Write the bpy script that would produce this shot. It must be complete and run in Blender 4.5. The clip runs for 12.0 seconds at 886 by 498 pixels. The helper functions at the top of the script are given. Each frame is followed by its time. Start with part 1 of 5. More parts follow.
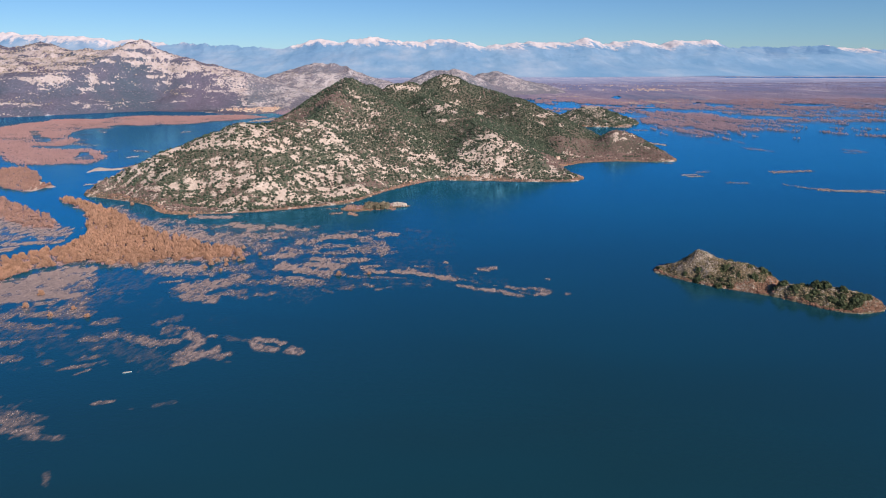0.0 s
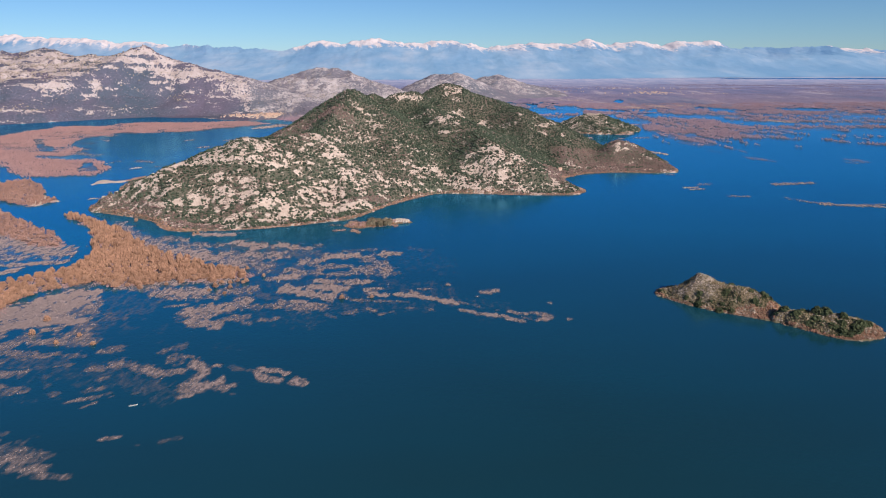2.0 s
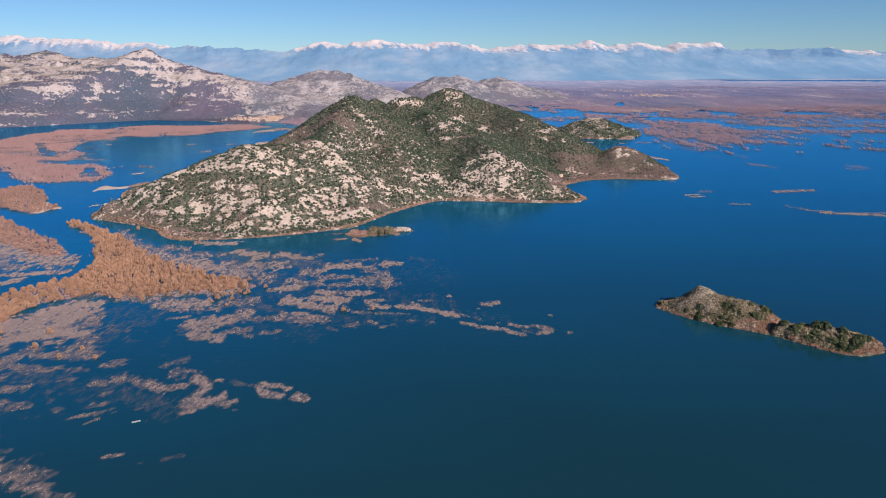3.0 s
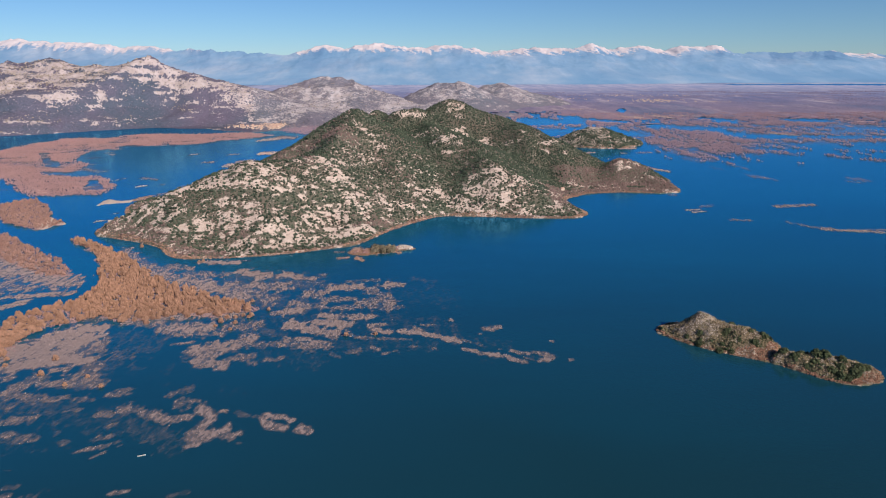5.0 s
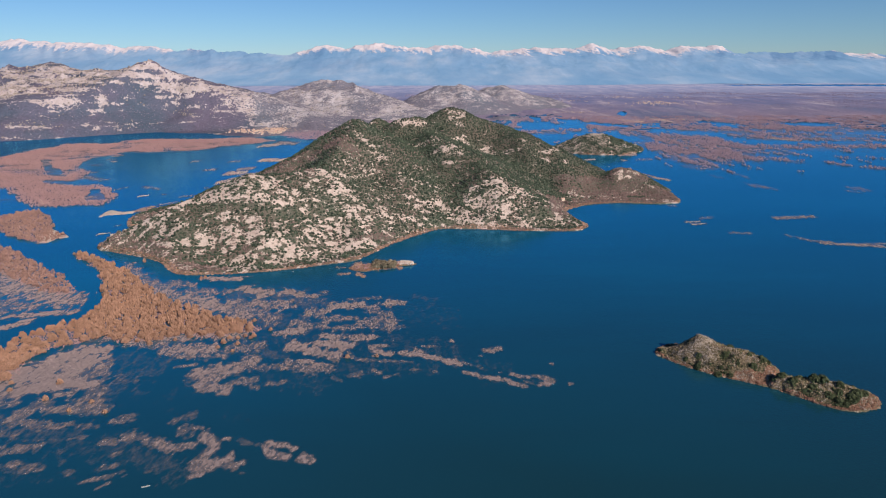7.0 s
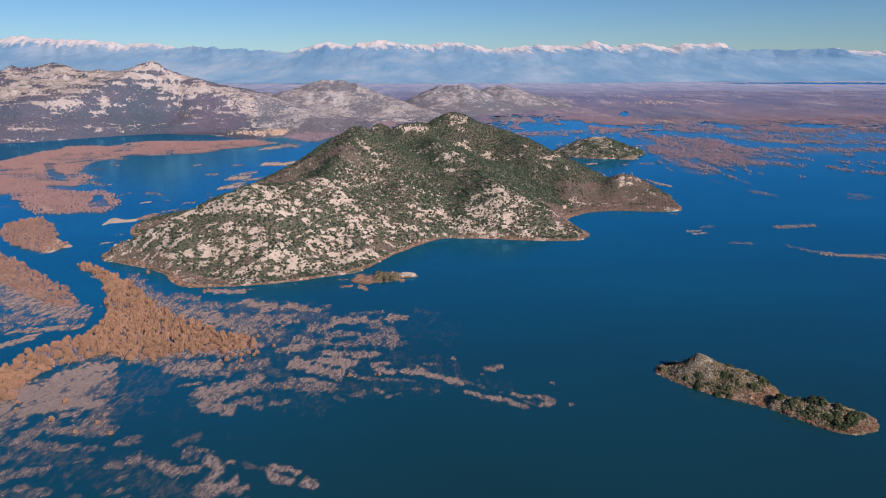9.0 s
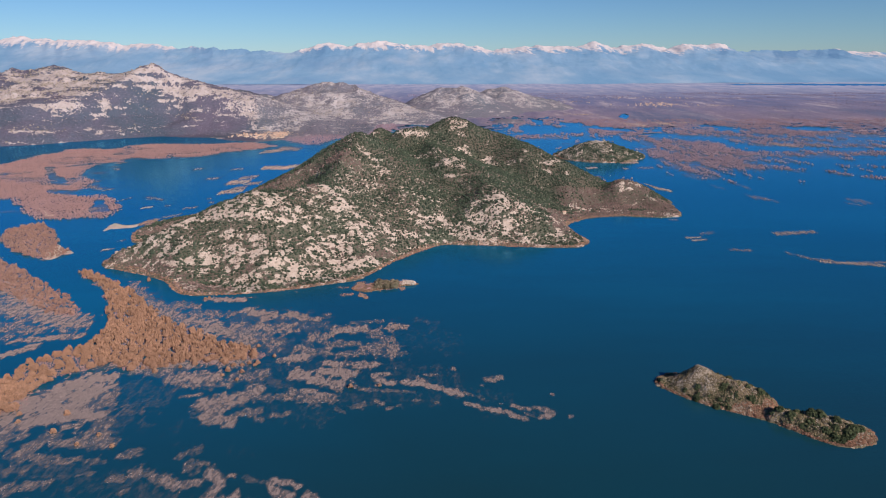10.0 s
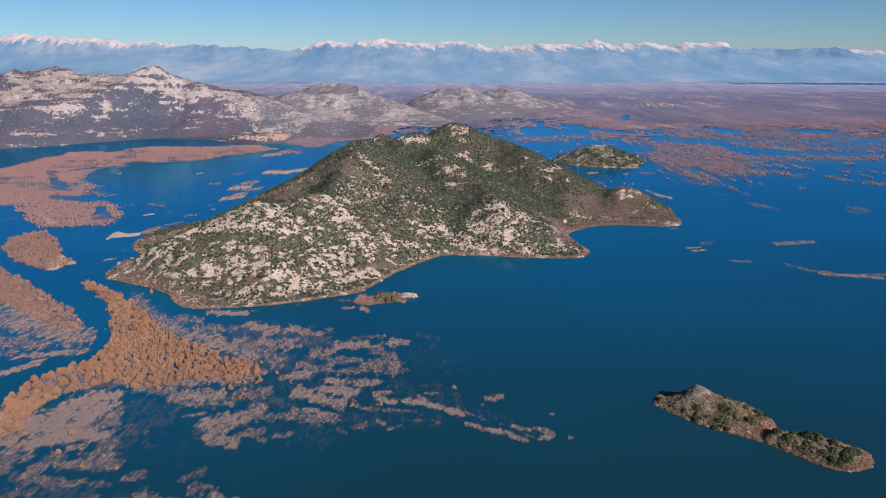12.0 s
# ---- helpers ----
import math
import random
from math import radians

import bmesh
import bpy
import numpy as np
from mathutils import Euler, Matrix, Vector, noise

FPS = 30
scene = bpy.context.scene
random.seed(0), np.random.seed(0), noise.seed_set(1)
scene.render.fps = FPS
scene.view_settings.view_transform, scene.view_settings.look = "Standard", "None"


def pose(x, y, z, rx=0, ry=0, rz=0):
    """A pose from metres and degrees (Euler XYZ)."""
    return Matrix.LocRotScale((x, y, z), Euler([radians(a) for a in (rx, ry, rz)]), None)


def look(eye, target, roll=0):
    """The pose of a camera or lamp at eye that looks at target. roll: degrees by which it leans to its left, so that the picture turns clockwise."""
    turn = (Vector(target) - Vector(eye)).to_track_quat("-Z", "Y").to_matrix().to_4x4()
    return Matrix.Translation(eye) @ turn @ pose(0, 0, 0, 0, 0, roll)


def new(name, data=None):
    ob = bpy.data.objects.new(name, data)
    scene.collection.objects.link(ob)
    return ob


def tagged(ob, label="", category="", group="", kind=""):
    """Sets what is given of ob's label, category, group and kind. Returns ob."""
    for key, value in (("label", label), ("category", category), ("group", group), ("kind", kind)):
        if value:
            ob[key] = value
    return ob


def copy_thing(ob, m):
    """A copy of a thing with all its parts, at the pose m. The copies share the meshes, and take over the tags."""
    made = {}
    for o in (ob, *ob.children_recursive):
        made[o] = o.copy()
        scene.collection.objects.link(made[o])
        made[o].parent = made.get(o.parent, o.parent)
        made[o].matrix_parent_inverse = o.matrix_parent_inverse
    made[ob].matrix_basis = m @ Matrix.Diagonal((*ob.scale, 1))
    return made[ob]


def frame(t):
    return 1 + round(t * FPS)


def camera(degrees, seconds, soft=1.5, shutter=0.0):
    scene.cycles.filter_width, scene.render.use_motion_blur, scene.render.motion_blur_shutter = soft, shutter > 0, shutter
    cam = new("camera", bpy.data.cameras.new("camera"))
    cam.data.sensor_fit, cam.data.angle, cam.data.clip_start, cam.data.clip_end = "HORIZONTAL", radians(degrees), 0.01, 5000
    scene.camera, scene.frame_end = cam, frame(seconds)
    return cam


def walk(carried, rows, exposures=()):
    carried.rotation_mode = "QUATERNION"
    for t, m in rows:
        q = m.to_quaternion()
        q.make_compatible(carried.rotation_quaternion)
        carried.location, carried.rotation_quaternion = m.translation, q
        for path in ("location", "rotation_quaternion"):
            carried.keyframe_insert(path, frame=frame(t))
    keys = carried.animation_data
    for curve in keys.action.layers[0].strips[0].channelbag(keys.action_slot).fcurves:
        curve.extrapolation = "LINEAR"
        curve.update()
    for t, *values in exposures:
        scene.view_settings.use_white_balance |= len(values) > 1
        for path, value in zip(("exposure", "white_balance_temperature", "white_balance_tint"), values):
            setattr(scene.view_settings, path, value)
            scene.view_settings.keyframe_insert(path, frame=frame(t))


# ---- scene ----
# ---------------------------------------------------------------- camera
cam = camera(65.5, 12.0, 1.05)
# seconds, x, y, z, yaw, pitch, lean to the right
ROWS = [
    (0, 0.000, -0.000, 90.000, -0.000, -15.481, 0.204),
    (0.5, 0.026, 0.291, 92.631, 0.051, -15.462, 0.221),
    (1, 0.027, 0.558, 95.250, 0.109, -15.462, 0.238),
    (1.5, -0.001, 0.790, 97.848, 0.159, -15.448, 0.261),
    (2, -0.033, 0.999, 100.470, 0.198, -15.513, 0.314),
    (2.5, -0.069, 1.191, 103.138, 0.229, -15.500, 0.277),
    (4.5, -0.093, 1.808, 113.921, 0.396, -15.407, 0.238),
    (5, -0.109, 1.973, 116.659, 0.434, -15.366, 0.267),
    (5.5, -0.131, 2.155, 119.420, 0.465, -15.394, 0.282),
    (6, -0.154, 2.344, 122.187, 0.477, -15.488, 0.294),
    (6.5, -0.150, 2.528, 124.942, 0.489, -15.481, 0.292),
    (7, -0.139, 2.705, 127.667, 0.489, -15.501, 0.277),
    (9, -0.182, 3.398, 138.409, 0.632, -15.852, 0.258),
    (9.5, -0.192, 3.579, 141.107, 0.654, -15.827, 0.249),
    (10, -0.204, 3.771, 143.816, 0.642, -15.872, 0.223),
    (10.5, -0.225, 3.969, 146.554, 0.633, -15.990, 0.191),
    (11, -0.263, 4.159, 149.326, 0.653, -16.094, 0.169),
    (11.5, -0.313, 4.333, 152.118, 0.681, -16.177, 0.140),
    (12, -0.372, 4.493, 154.902, 0.704, -16.175, 0.145),
]
walk(cam, [(t, pose(x, y, z, 0, 0, yaw) @ pose(0, 0, 0, 90 + pitch) @ pose(0, 0, 0, 0, 0, -lean))
           for t, x, y, z, yaw, pitch, lean in ROWS], [(0.0, 0.56, 6150, 9), (5.0, 0.45, 6150, 9), (12.0, 0.33, 6150, 9)])

# ---------------------------------------------------------------- light
SUN_HEIGHT, SUN_AZIMUTH = 30.0, 140.0   # degrees; azimuth clockwise from +y
world = bpy.data.worlds.new("sky")
scene.world = world
world.use_nodes = True
wn = world.node_tree.nodes
sky = wn.new("ShaderNodeTexSky")
sky.sky_type, sky.sun_disc = "NISHITA", False
sky.sun_elevation, sky.sun_rotation = radians(SUN_HEIGHT), radians(SUN_AZIMUTH)
sky.altitude, sky.air_density, sky.dust_density, sky.ozone_density = 300.0, 0.8, 0.0, 4.0
wn["Background"].inputs["Strength"].default_value = 0.068
tint = wn.new("ShaderNodeMix")
tint.data_type, tint.blend_type = "RGBA", "MULTIPLY"
tint.inputs[0].default_value, tint.inputs[7].default_value = 1.0, (0.56, 0.706, 0.864, 1)
world.node_tree.links.new(sky.outputs[0], tint.inputs[6])
world.node_tree.links.new(tint.outputs[2], wn["Background"].inputs["Color"])
sun = new("sun", bpy.data.lights.new("sun", "SUN"))
sun.data.energy, sun.data.angle, sun.data.color = 5.0, radians(0.6), (1.0, 0.85, 0.74)
ce = math.cos(radians(SUN_HEIGHT))
sun_way = Vector((ce * math.sin(radians(SUN_AZIMUTH)), ce * math.cos(radians(SUN_AZIMUTH)), math.sin(radians(SUN_HEIGHT))))
sun.matrix_world = look(sun_way * 900, (0, 0, 0))


# ---------------------------------------------------------------- materials
def material(name, rough=0.9, spec=0.2):
    m = bpy.data.materials.new(name)
    m.use_nodes = True
    nt = m.node_tree
    b = nt.nodes["Principled BSDF"]
    b.inputs["Roughness"].default_value = rough
    b.inputs["Specular IOR Level"].default_value = spec
    return m, nt, b


def node(nt, kind, **values):
    n = nt.nodes.new(kind)
    for key, value in values.items():
        n.inputs[key.replace("_", " ")].default_value = value
    return n


def place(nt, stretch=(1, 1, 1)):
    g = nt.nodes.new("ShaderNodeNewGeometry")
    mp = nt.nodes.new("ShaderNodeMapping")
    mp.inputs["Scale"].default_value = stretch
    nt.links.new(g.outputs["Position"], mp.inputs["Vector"])
    return mp.outputs["Vector"]


def speckle(nt, where, scale, detail=4.0, rough=0.6):
    n = node(nt, "ShaderNodeTexNoise", Scale=scale, Detail=detail, Roughness=rough)
    nt.links.new(where, n.inputs["Vector"])
    return n.outputs["Fac"]


def ramp(nt, fac, *stops):
    r = nt.nodes.new("ShaderNodeValToRGB")
    while len(r.color_ramp.elements) < len(stops):
        r.color_ramp.elements.new(0.5)
    for e, (p, c) in zip(r.color_ramp.elements, stops):
        e.position, e.color = p, (*c, 1)
    nt.links.new(fac, r.inputs["Fac"])
    return r.outputs["Color"]


def blend(nt, fac, a, b, kind="MIX"):
    mx = nt.nodes.new("ShaderNodeMix")
    mx.data_type, mx.blend_type = "RGBA", kind
    for sock, v in ((mx.inputs[0], fac), (mx.inputs[6], a), (mx.inputs[7], b)):
        if isinstance(v, (int, float)):
            sock.default_value = v
        elif isinstance(v, tuple):
            sock.default_value = (*v, 1)
        else:
            nt.links.new(v, sock)
    return mx.outputs[2]


def sums(nt, op, a, b):
    s = nt.nodes.new("ShaderNodeMath")
    s.operation = op
    for sock, v in zip(s.inputs, (a, b)):
        if isinstance(v, (int, float)):
            sock.default_value = v
        else:
            nt.links.new(v, sock)
    return s.outputs[0]


def relief(nt, b, height, strength, distance):
    bp = node(nt, "ShaderNodeBump", Strength=strength, Distance=distance)
    nt.links.new(height, bp.inputs["Height"])
    nt.links.new(bp.outputs[0], b.inputs["Normal"])


def attribute(nt, name):
    a = nt.nodes.new("ShaderNodeAttribute")
    a.attribute_name = name
    return a.outputs["Fac"]


def karst(name, rock, soil, grass, size, broken=0.8, soft=0.035):
    """Pale limestone breaking through thin soil and low scrub, by the mesh's 'rock' attribute."""
    m, nt, b = material(name)
    p = place(nt)
    fine, mid, wide = speckle(nt, p, 0.9 / size, 6), speckle(nt, p, 0.22 / size, 5), speckle(nt, p, 0.03 / size)
    soil_c = blend(nt, ramp(nt, wide, (0.35, (0, 0, 0)), (0.65, (1, 1, 1))), soil, grass)
    soil_c = blend(nt, 0.6, soil_c, ramp(nt, fine, (0.3, (0.35, 0.35, 0.35)), (0.7, (1.0, 1.0, 1.0))), "MULTIPLY")
    rock_c = blend(nt, 0.75, rock, ramp(nt, mid, (0.3, (0.62, 0.58, 0.55)), (0.6, (1, 1, 1))), "MULTIPLY")
    edge = sums(nt, "ADD", attribute(nt, "rock"), sums(nt, "MULTIPLY", sums(nt, "SUBTRACT", fine, 0.5), broken))
    mask = ramp(nt, edge, (0.495 - soft, (0, 0, 0)), (0.495 + soft, (1, 1, 1)))
    nt.links.new(blend(nt, mask, soil_c, rock_c), b.inputs["Base Color"])
    relief(nt, b, sums(nt, "ADD", fine, mid), 0.8, 0.8 * size)
    return m


def tufty(name, dark, light, rough=0.95, scale=1.5, mottle=0.5):
    """Foliage, twigs or reeds: each clump has its own tone."""
    m, nt, b = material(name, rough, 0.1)
    g = nt.nodes.new("ShaderNodeNewGeometry")
    info = nt.nodes.new("ShaderNodeObjectInfo")
    tone = sums(nt, "FRACT", sums(nt, "ADD", g.outputs["Random Per Island"], info.outputs["Random"]), 0)
    p = place(nt)
    wide = speckle(nt, p, 0.05)
    mixed = sums(nt, "ADD", sums(nt, "MULTIPLY", tone, 0.65), sums(nt, "MULTIPLY", sums(nt, "SUBTRACT", wide, 0.32), 1.0))
    c = ramp(nt, mixed, (0.05, dark), (0.85, light))
    c = blend(nt, mottle, c, ramp(nt, speckle(nt, p, scale), (0.3, (0.45, 0.45, 0.45)), (0.7, (1, 1, 1))), "MULTIPLY")
    nt.links.new(c, b.inputs["Base Color"])
    return m


def plain(name, colour, rough=0.8, vary=0.25, scale=2.0):
    m, nt, b = material(name, rough)
    c = blend(nt, 1.0, colour, ramp(nt, speckle(nt, place(nt), scale), (0.3, (1 - vary,) * 3), (0.7, (1, 1, 1))), "MULTIPLY")
    nt.links.new(c, b.inputs["Base Color"])
    return m


def water_material():
    """Teal water body under a rippled surface that mirrors the sky more the flatter it is seen."""
    m, nt, b = material("lake_water")
    nt.nodes.remove(b)
    p = place(nt)
    wide = speckle(nt, place(nt, (0.35, 1, 1)), 0.007, 4)
    rip = sums(nt, "ADD", speckle(nt, p, 0.5, 4), sums(nt, "MULTIPLY", speckle(nt, p, 2.2, 3), 0.4))
    bp = node(nt, "ShaderNodeBump", Strength=0.11, Distance=0.5)
    nt.links.new(rip, bp.inputs["Height"])
    body, gloss = nt.nodes.new("ShaderNodeBsdfDiffuse"), nt.nodes.new("ShaderNodeBsdfGlossy")
    # Bluer in the left shallows; flood ramp paints in stronger sky reflection with distance.
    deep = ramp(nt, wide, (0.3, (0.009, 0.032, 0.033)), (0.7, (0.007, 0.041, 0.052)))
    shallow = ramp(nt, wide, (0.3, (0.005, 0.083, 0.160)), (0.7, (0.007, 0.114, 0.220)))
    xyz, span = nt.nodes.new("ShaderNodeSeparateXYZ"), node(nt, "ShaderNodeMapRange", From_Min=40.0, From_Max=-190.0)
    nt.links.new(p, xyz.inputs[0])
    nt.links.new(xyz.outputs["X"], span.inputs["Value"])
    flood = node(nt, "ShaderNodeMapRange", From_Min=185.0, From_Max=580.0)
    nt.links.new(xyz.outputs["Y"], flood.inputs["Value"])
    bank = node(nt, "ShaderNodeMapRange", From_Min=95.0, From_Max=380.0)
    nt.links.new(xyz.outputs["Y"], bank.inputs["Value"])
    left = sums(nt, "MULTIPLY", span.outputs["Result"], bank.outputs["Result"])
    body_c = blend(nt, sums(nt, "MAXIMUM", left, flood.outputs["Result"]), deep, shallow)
    # Lighter blue again far out in the east.
    far_blue = node(nt, "ShaderNodeMapRange", From_Min=780.0, From_Max=1250.0)
    nt.links.new(xyz.outputs["Y"], far_blue.inputs["Value"])
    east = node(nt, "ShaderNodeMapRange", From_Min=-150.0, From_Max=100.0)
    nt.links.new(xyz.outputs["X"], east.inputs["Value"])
    nt.links.new(blend(nt, sums(nt, "MULTIPLY", far_blue.outputs["Result"], east.outputs["Result"]), body_c, (0.028, 0.170, 0.30)), body.inputs["Color"])
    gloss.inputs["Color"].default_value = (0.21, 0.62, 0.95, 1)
    nt.links.new(ramp(nt, wide, (0.35, (0.08,) * 3), (0.65, (0.17,) * 3)), gloss.inputs["Roughness"])
    fres = node(nt, "ShaderNodeFresnel", IOR=1.75)
    mix = nt.nodes.new("ShaderNodeMixShader")
    for n in (body, gloss, fres):
        nt.links.new(bp.outputs[0], n.inputs["Normal"])
    nt.links.new(sums(nt, "MULTIPLY", sums(nt, "POWER", fres.outputs[0], 1.15), 1.32), mix.inputs[0])
    nt.links.new(body.outputs[0], mix.inputs[1])
    nt.links.new(gloss.outputs[0], mix.inputs[2])
    nt.links.new(mix.outputs[0], nt.nodes["Material Output"].inputs["Surface"])
    return m


def mat_material():
    """Drowned reeds lying at the surface: thin, streaked and half seen through."""
    m, nt, b = material("drowned_reed_mat", 0.95, 0.1)
    p = place(nt, (1.0, 0.42, 1))
    streak, fine = speckle(nt, p, 0.35, 5, 0.65), speckle(nt, p, 0.9, 4, 0.6)
    rough = sums(nt, "ADD", sums(nt, "MULTIPLY", sums(nt, "SUBTRACT", streak, 0.5), 0.95), sums(nt, "MULTIPLY", sums(nt, "SUBTRACT", fine, 0.5), 1.5))
    lay = attribute(nt, "cover")
    rough = sums(nt, "MULTIPLY", rough, sums(nt, "MINIMUM", sums(nt, "MULTIPLY", lay, 2.4), 1.0))
    cover = ramp(nt, sums(nt, "ADD", lay, rough), (0.06, (0, 0, 0)), (0.5, (0.34, 0.34, 0.34)), (1.1, (0.82, 0.82, 0.82)))
    c = ramp(nt, fine, (0.3, (0.240, 0.188, 0.176)), (0.7, (0.350, 0.272, 0.254)))
    nt.links.new(c, b.inputs["Base Color"])
    clear, mix = nt.nodes.new("ShaderNodeBsdfTransparent"), nt.nodes.new("ShaderNodeMixShader")
    nt.links.new(cover, mix.inputs[0])
    nt.links.new(clear.outputs[0], mix.inputs[1])
    nt.links.new(b.outputs[0], mix.inputs[2])
    nt.links.new(mix.outputs[0], nt.nodes["Material Output"].inputs["Surface"])
    return m


def marsh_material():
    m, nt, b = material("marsh_scrub", 0.95, 0.1)
    p = place(nt, (1, 0.25, 1))
    wide, mid, fine = speckle(nt, p, 0.004), speckle(nt, p, 0.03, 5), speckle(nt, place(nt), 0.25, 5)
    c = ramp(nt, wide, (0.38, (0.290, 0.208, 0.238)), (0.5, (0.27, 0.205, 0.245)), (0.60, (0.150, 0.155, 0.222)))
    c = blend(nt, ramp(nt, mid, (0.55, (0, 0, 0)), (0.7, (0.6, 0.6, 0.6))), c, (0.46, 0.36, 0.31))
    strip = speckle(nt, place(nt, (0.5, 0.16, 1)), 0.03, 5, 0.7)
    c = blend(nt, 0.6, c, ramp(nt, strip, (0.36, (0.55, 0.56, 0.64)), (0.5, (0.92, 0.92, 0.95)), (0.66, (1.4, 1.3, 1.2))), "MULTIPLY")
    c = blend(nt, 0.55, c, ramp(nt, fine, (0.3, (0.4, 0.4, 0.4)), (0.7, (1, 1, 1))), "MULTIPLY")
    # Distance haze painted in: fields bluer from 1250 m, paler towards the far rim.
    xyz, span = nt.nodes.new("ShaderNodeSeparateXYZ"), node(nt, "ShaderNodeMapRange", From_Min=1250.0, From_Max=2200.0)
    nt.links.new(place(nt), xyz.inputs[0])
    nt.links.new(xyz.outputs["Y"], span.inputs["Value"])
    hazy_fields = ramp(nt, speckle(nt, place(nt, (1, 0.2, 1)), 0.016, 5, 0.7), (0.40, (0.110, 0.138, 0.262)), (0.5, (0.145, 0.165, 0.288)), (0.57, (0.20, 0.198, 0.298)), (0.66, (0.43, 0.39, 0.43)))
    c = blend(nt, sums(nt, "MULTIPLY", span.outputs["Result"], 0.85), c, hazy_fields)
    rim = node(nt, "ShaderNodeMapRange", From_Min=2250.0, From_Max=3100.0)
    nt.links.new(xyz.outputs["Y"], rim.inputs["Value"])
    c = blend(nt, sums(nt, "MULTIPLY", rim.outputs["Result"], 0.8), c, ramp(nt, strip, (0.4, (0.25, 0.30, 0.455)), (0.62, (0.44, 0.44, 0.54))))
    nt.links.new(c, b.inputs["Base Color"])
    relief(nt, b, fine, 0.8, 2.0)
    return m


def range_material():
    """Far range: snow on the crest, blue haze painted as glow on the slopes."""
    m, nt, b = material("far_range", 1.0, 0.0)
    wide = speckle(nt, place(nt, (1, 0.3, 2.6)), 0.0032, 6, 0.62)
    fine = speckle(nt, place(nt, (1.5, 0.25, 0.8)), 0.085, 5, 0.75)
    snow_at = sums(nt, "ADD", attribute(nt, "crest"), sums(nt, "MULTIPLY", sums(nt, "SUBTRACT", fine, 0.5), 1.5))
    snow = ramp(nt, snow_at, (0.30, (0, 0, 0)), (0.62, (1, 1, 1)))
    # Haze of distance as emission colour, paler in wide patches.
    haze_glow = ramp(nt, wide, (0.36, (0.145, 0.29, 0.46)), (0.50, (0.215, 0.345, 0.50)), (0.66, (0.39, 0.45, 0.555)))
    # Shade of spurs and dark foothills painted into the glow.
    haze_glow = blend(nt, attribute(nt, "painted_relief"), haze_glow, (0.09, 0.20, 0.36))
    nt.links.new(blend(nt, snow, haze_glow, (0.15, 0.17, 0.22)), b.inputs["Emission Color"])
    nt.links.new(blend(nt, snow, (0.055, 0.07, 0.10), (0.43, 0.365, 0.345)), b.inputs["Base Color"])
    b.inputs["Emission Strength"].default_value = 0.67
    return m


KARST = karst("karst_slope", (0.515, 0.418, 0.352), (0.158, 0.124, 0.098), (0.115, 0.120, 0.085), 1.0, 1.3, 0.022)
# Distance haze in the colours: bluish soil for the mountain, paler greyish for hills.
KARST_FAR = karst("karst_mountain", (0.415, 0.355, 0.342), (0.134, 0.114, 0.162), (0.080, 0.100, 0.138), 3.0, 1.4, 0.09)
KARST_HAZED = karst("karst_far_hill", (0.405, 0.365, 0.365), (0.190, 0.170, 0.205), (0.150, 0.158, 0.192), 3.0, 1.3, 0.11)
KARST_ISLE = karst("islet_rock", (0.36, 0.295, 0.225), (0.165, 0.122, 0.082), (0.12, 0.108, 0.06), 0.35, 1.4)
SCRUB = tufty("evergreen_scrub", (0.017, 0.030, 0.020), (0.084, 0.105, 0.072))
BARE = tufty("bare_scrub", (0.118, 0.084, 0.076), (0.25, 0.172, 0.150))
WILLOW = tufty("bare_willow_twigs", (0.205, 0.120, 0.080), (0.350, 0.202, 0.135), mottle=0.2)
ROSE_WILLOW = tufty("bare_rosy_willow_twigs", (0.200, 0.120, 0.096), (0.335, 0.200, 0.160), mottle=0.2)
MARSH_BUSH = tufty("marsh_bush_twigs", (0.215, 0.133, 0.128), (0.310, 0.192, 0.186), mottle=0.15)
FLOOD_BUSH = tufty("flooded_bush_twigs", (0.200, 0.142, 0.168), (0.310, 0.214, 0.245), mottle=0.2)
REED = tufty("dry_reed", (0.235, 0.184, 0.172), (0.310, 0.242, 0.226), scale=0.8, mottle=0.3)
SANDBAR = tufty("dry_sand_and_reed", (0.38, 0.28, 0.22), (0.55, 0.42, 0.33), scale=0.6)
SAND = plain("pale_sand", (0.52, 0.42, 0.34), 0.95, 0.2, 0.3)
SHORE = tufty("shore_reeds", (0.165, 0.092, 0.064), (0.40, 0.248, 0.172))
# Blue of distance haze mixed into these far scrub and copse colours.
HAZY_SCRUB = tufty("hazy_scrub", (0.10, 0.105, 0.135), (0.20, 0.175, 0.22))
HAZY_COPSE = tufty("bare_copse_twigs", (0.15, 0.140, 0.215), (0.27, 0.225, 0.30))
TAWNY = tufty("tawny_scrub", (0.055, 0.05, 0.032), (0.19, 0.155, 0.105))
ISLE_GREEN = tufty("islet_bush", (0.018, 0.027, 0.014), (0.080, 0.092, 0.046))
ISLE_TAN = tufty("islet_dry_grass", (0.080, 0.066, 0.039), (0.275, 0.215, 0.132))
RUSSET = tufty("russet_scrub", (0.13, 0.072, 0.048), (0.34, 0.19, 0.128))
BARK = plain("willow_bark", (0.10, 0.07, 0.05))
ROCK = tufty("limestone_boulder", (0.32, 0.268, 0.225), (0.55, 0.455, 0.385), 0.9)
ROCK_GREY = tufty("islet_boulder", (0.17, 0.145, 0.12), (0.46, 0.385, 0.32), 0.9)
WATER = water_material()
MARSH = marsh_material()
DROWNED = mat_material()
RANGE = range_material()
PLASTER = plain("house_plaster", (0.62, 0.50, 0.39))
TILE = plain("roof_tile", (0.50, 0.33, 0.25))
HULL = plain("boat_paint", (0.36, 0.34, 0.32), 0.6)
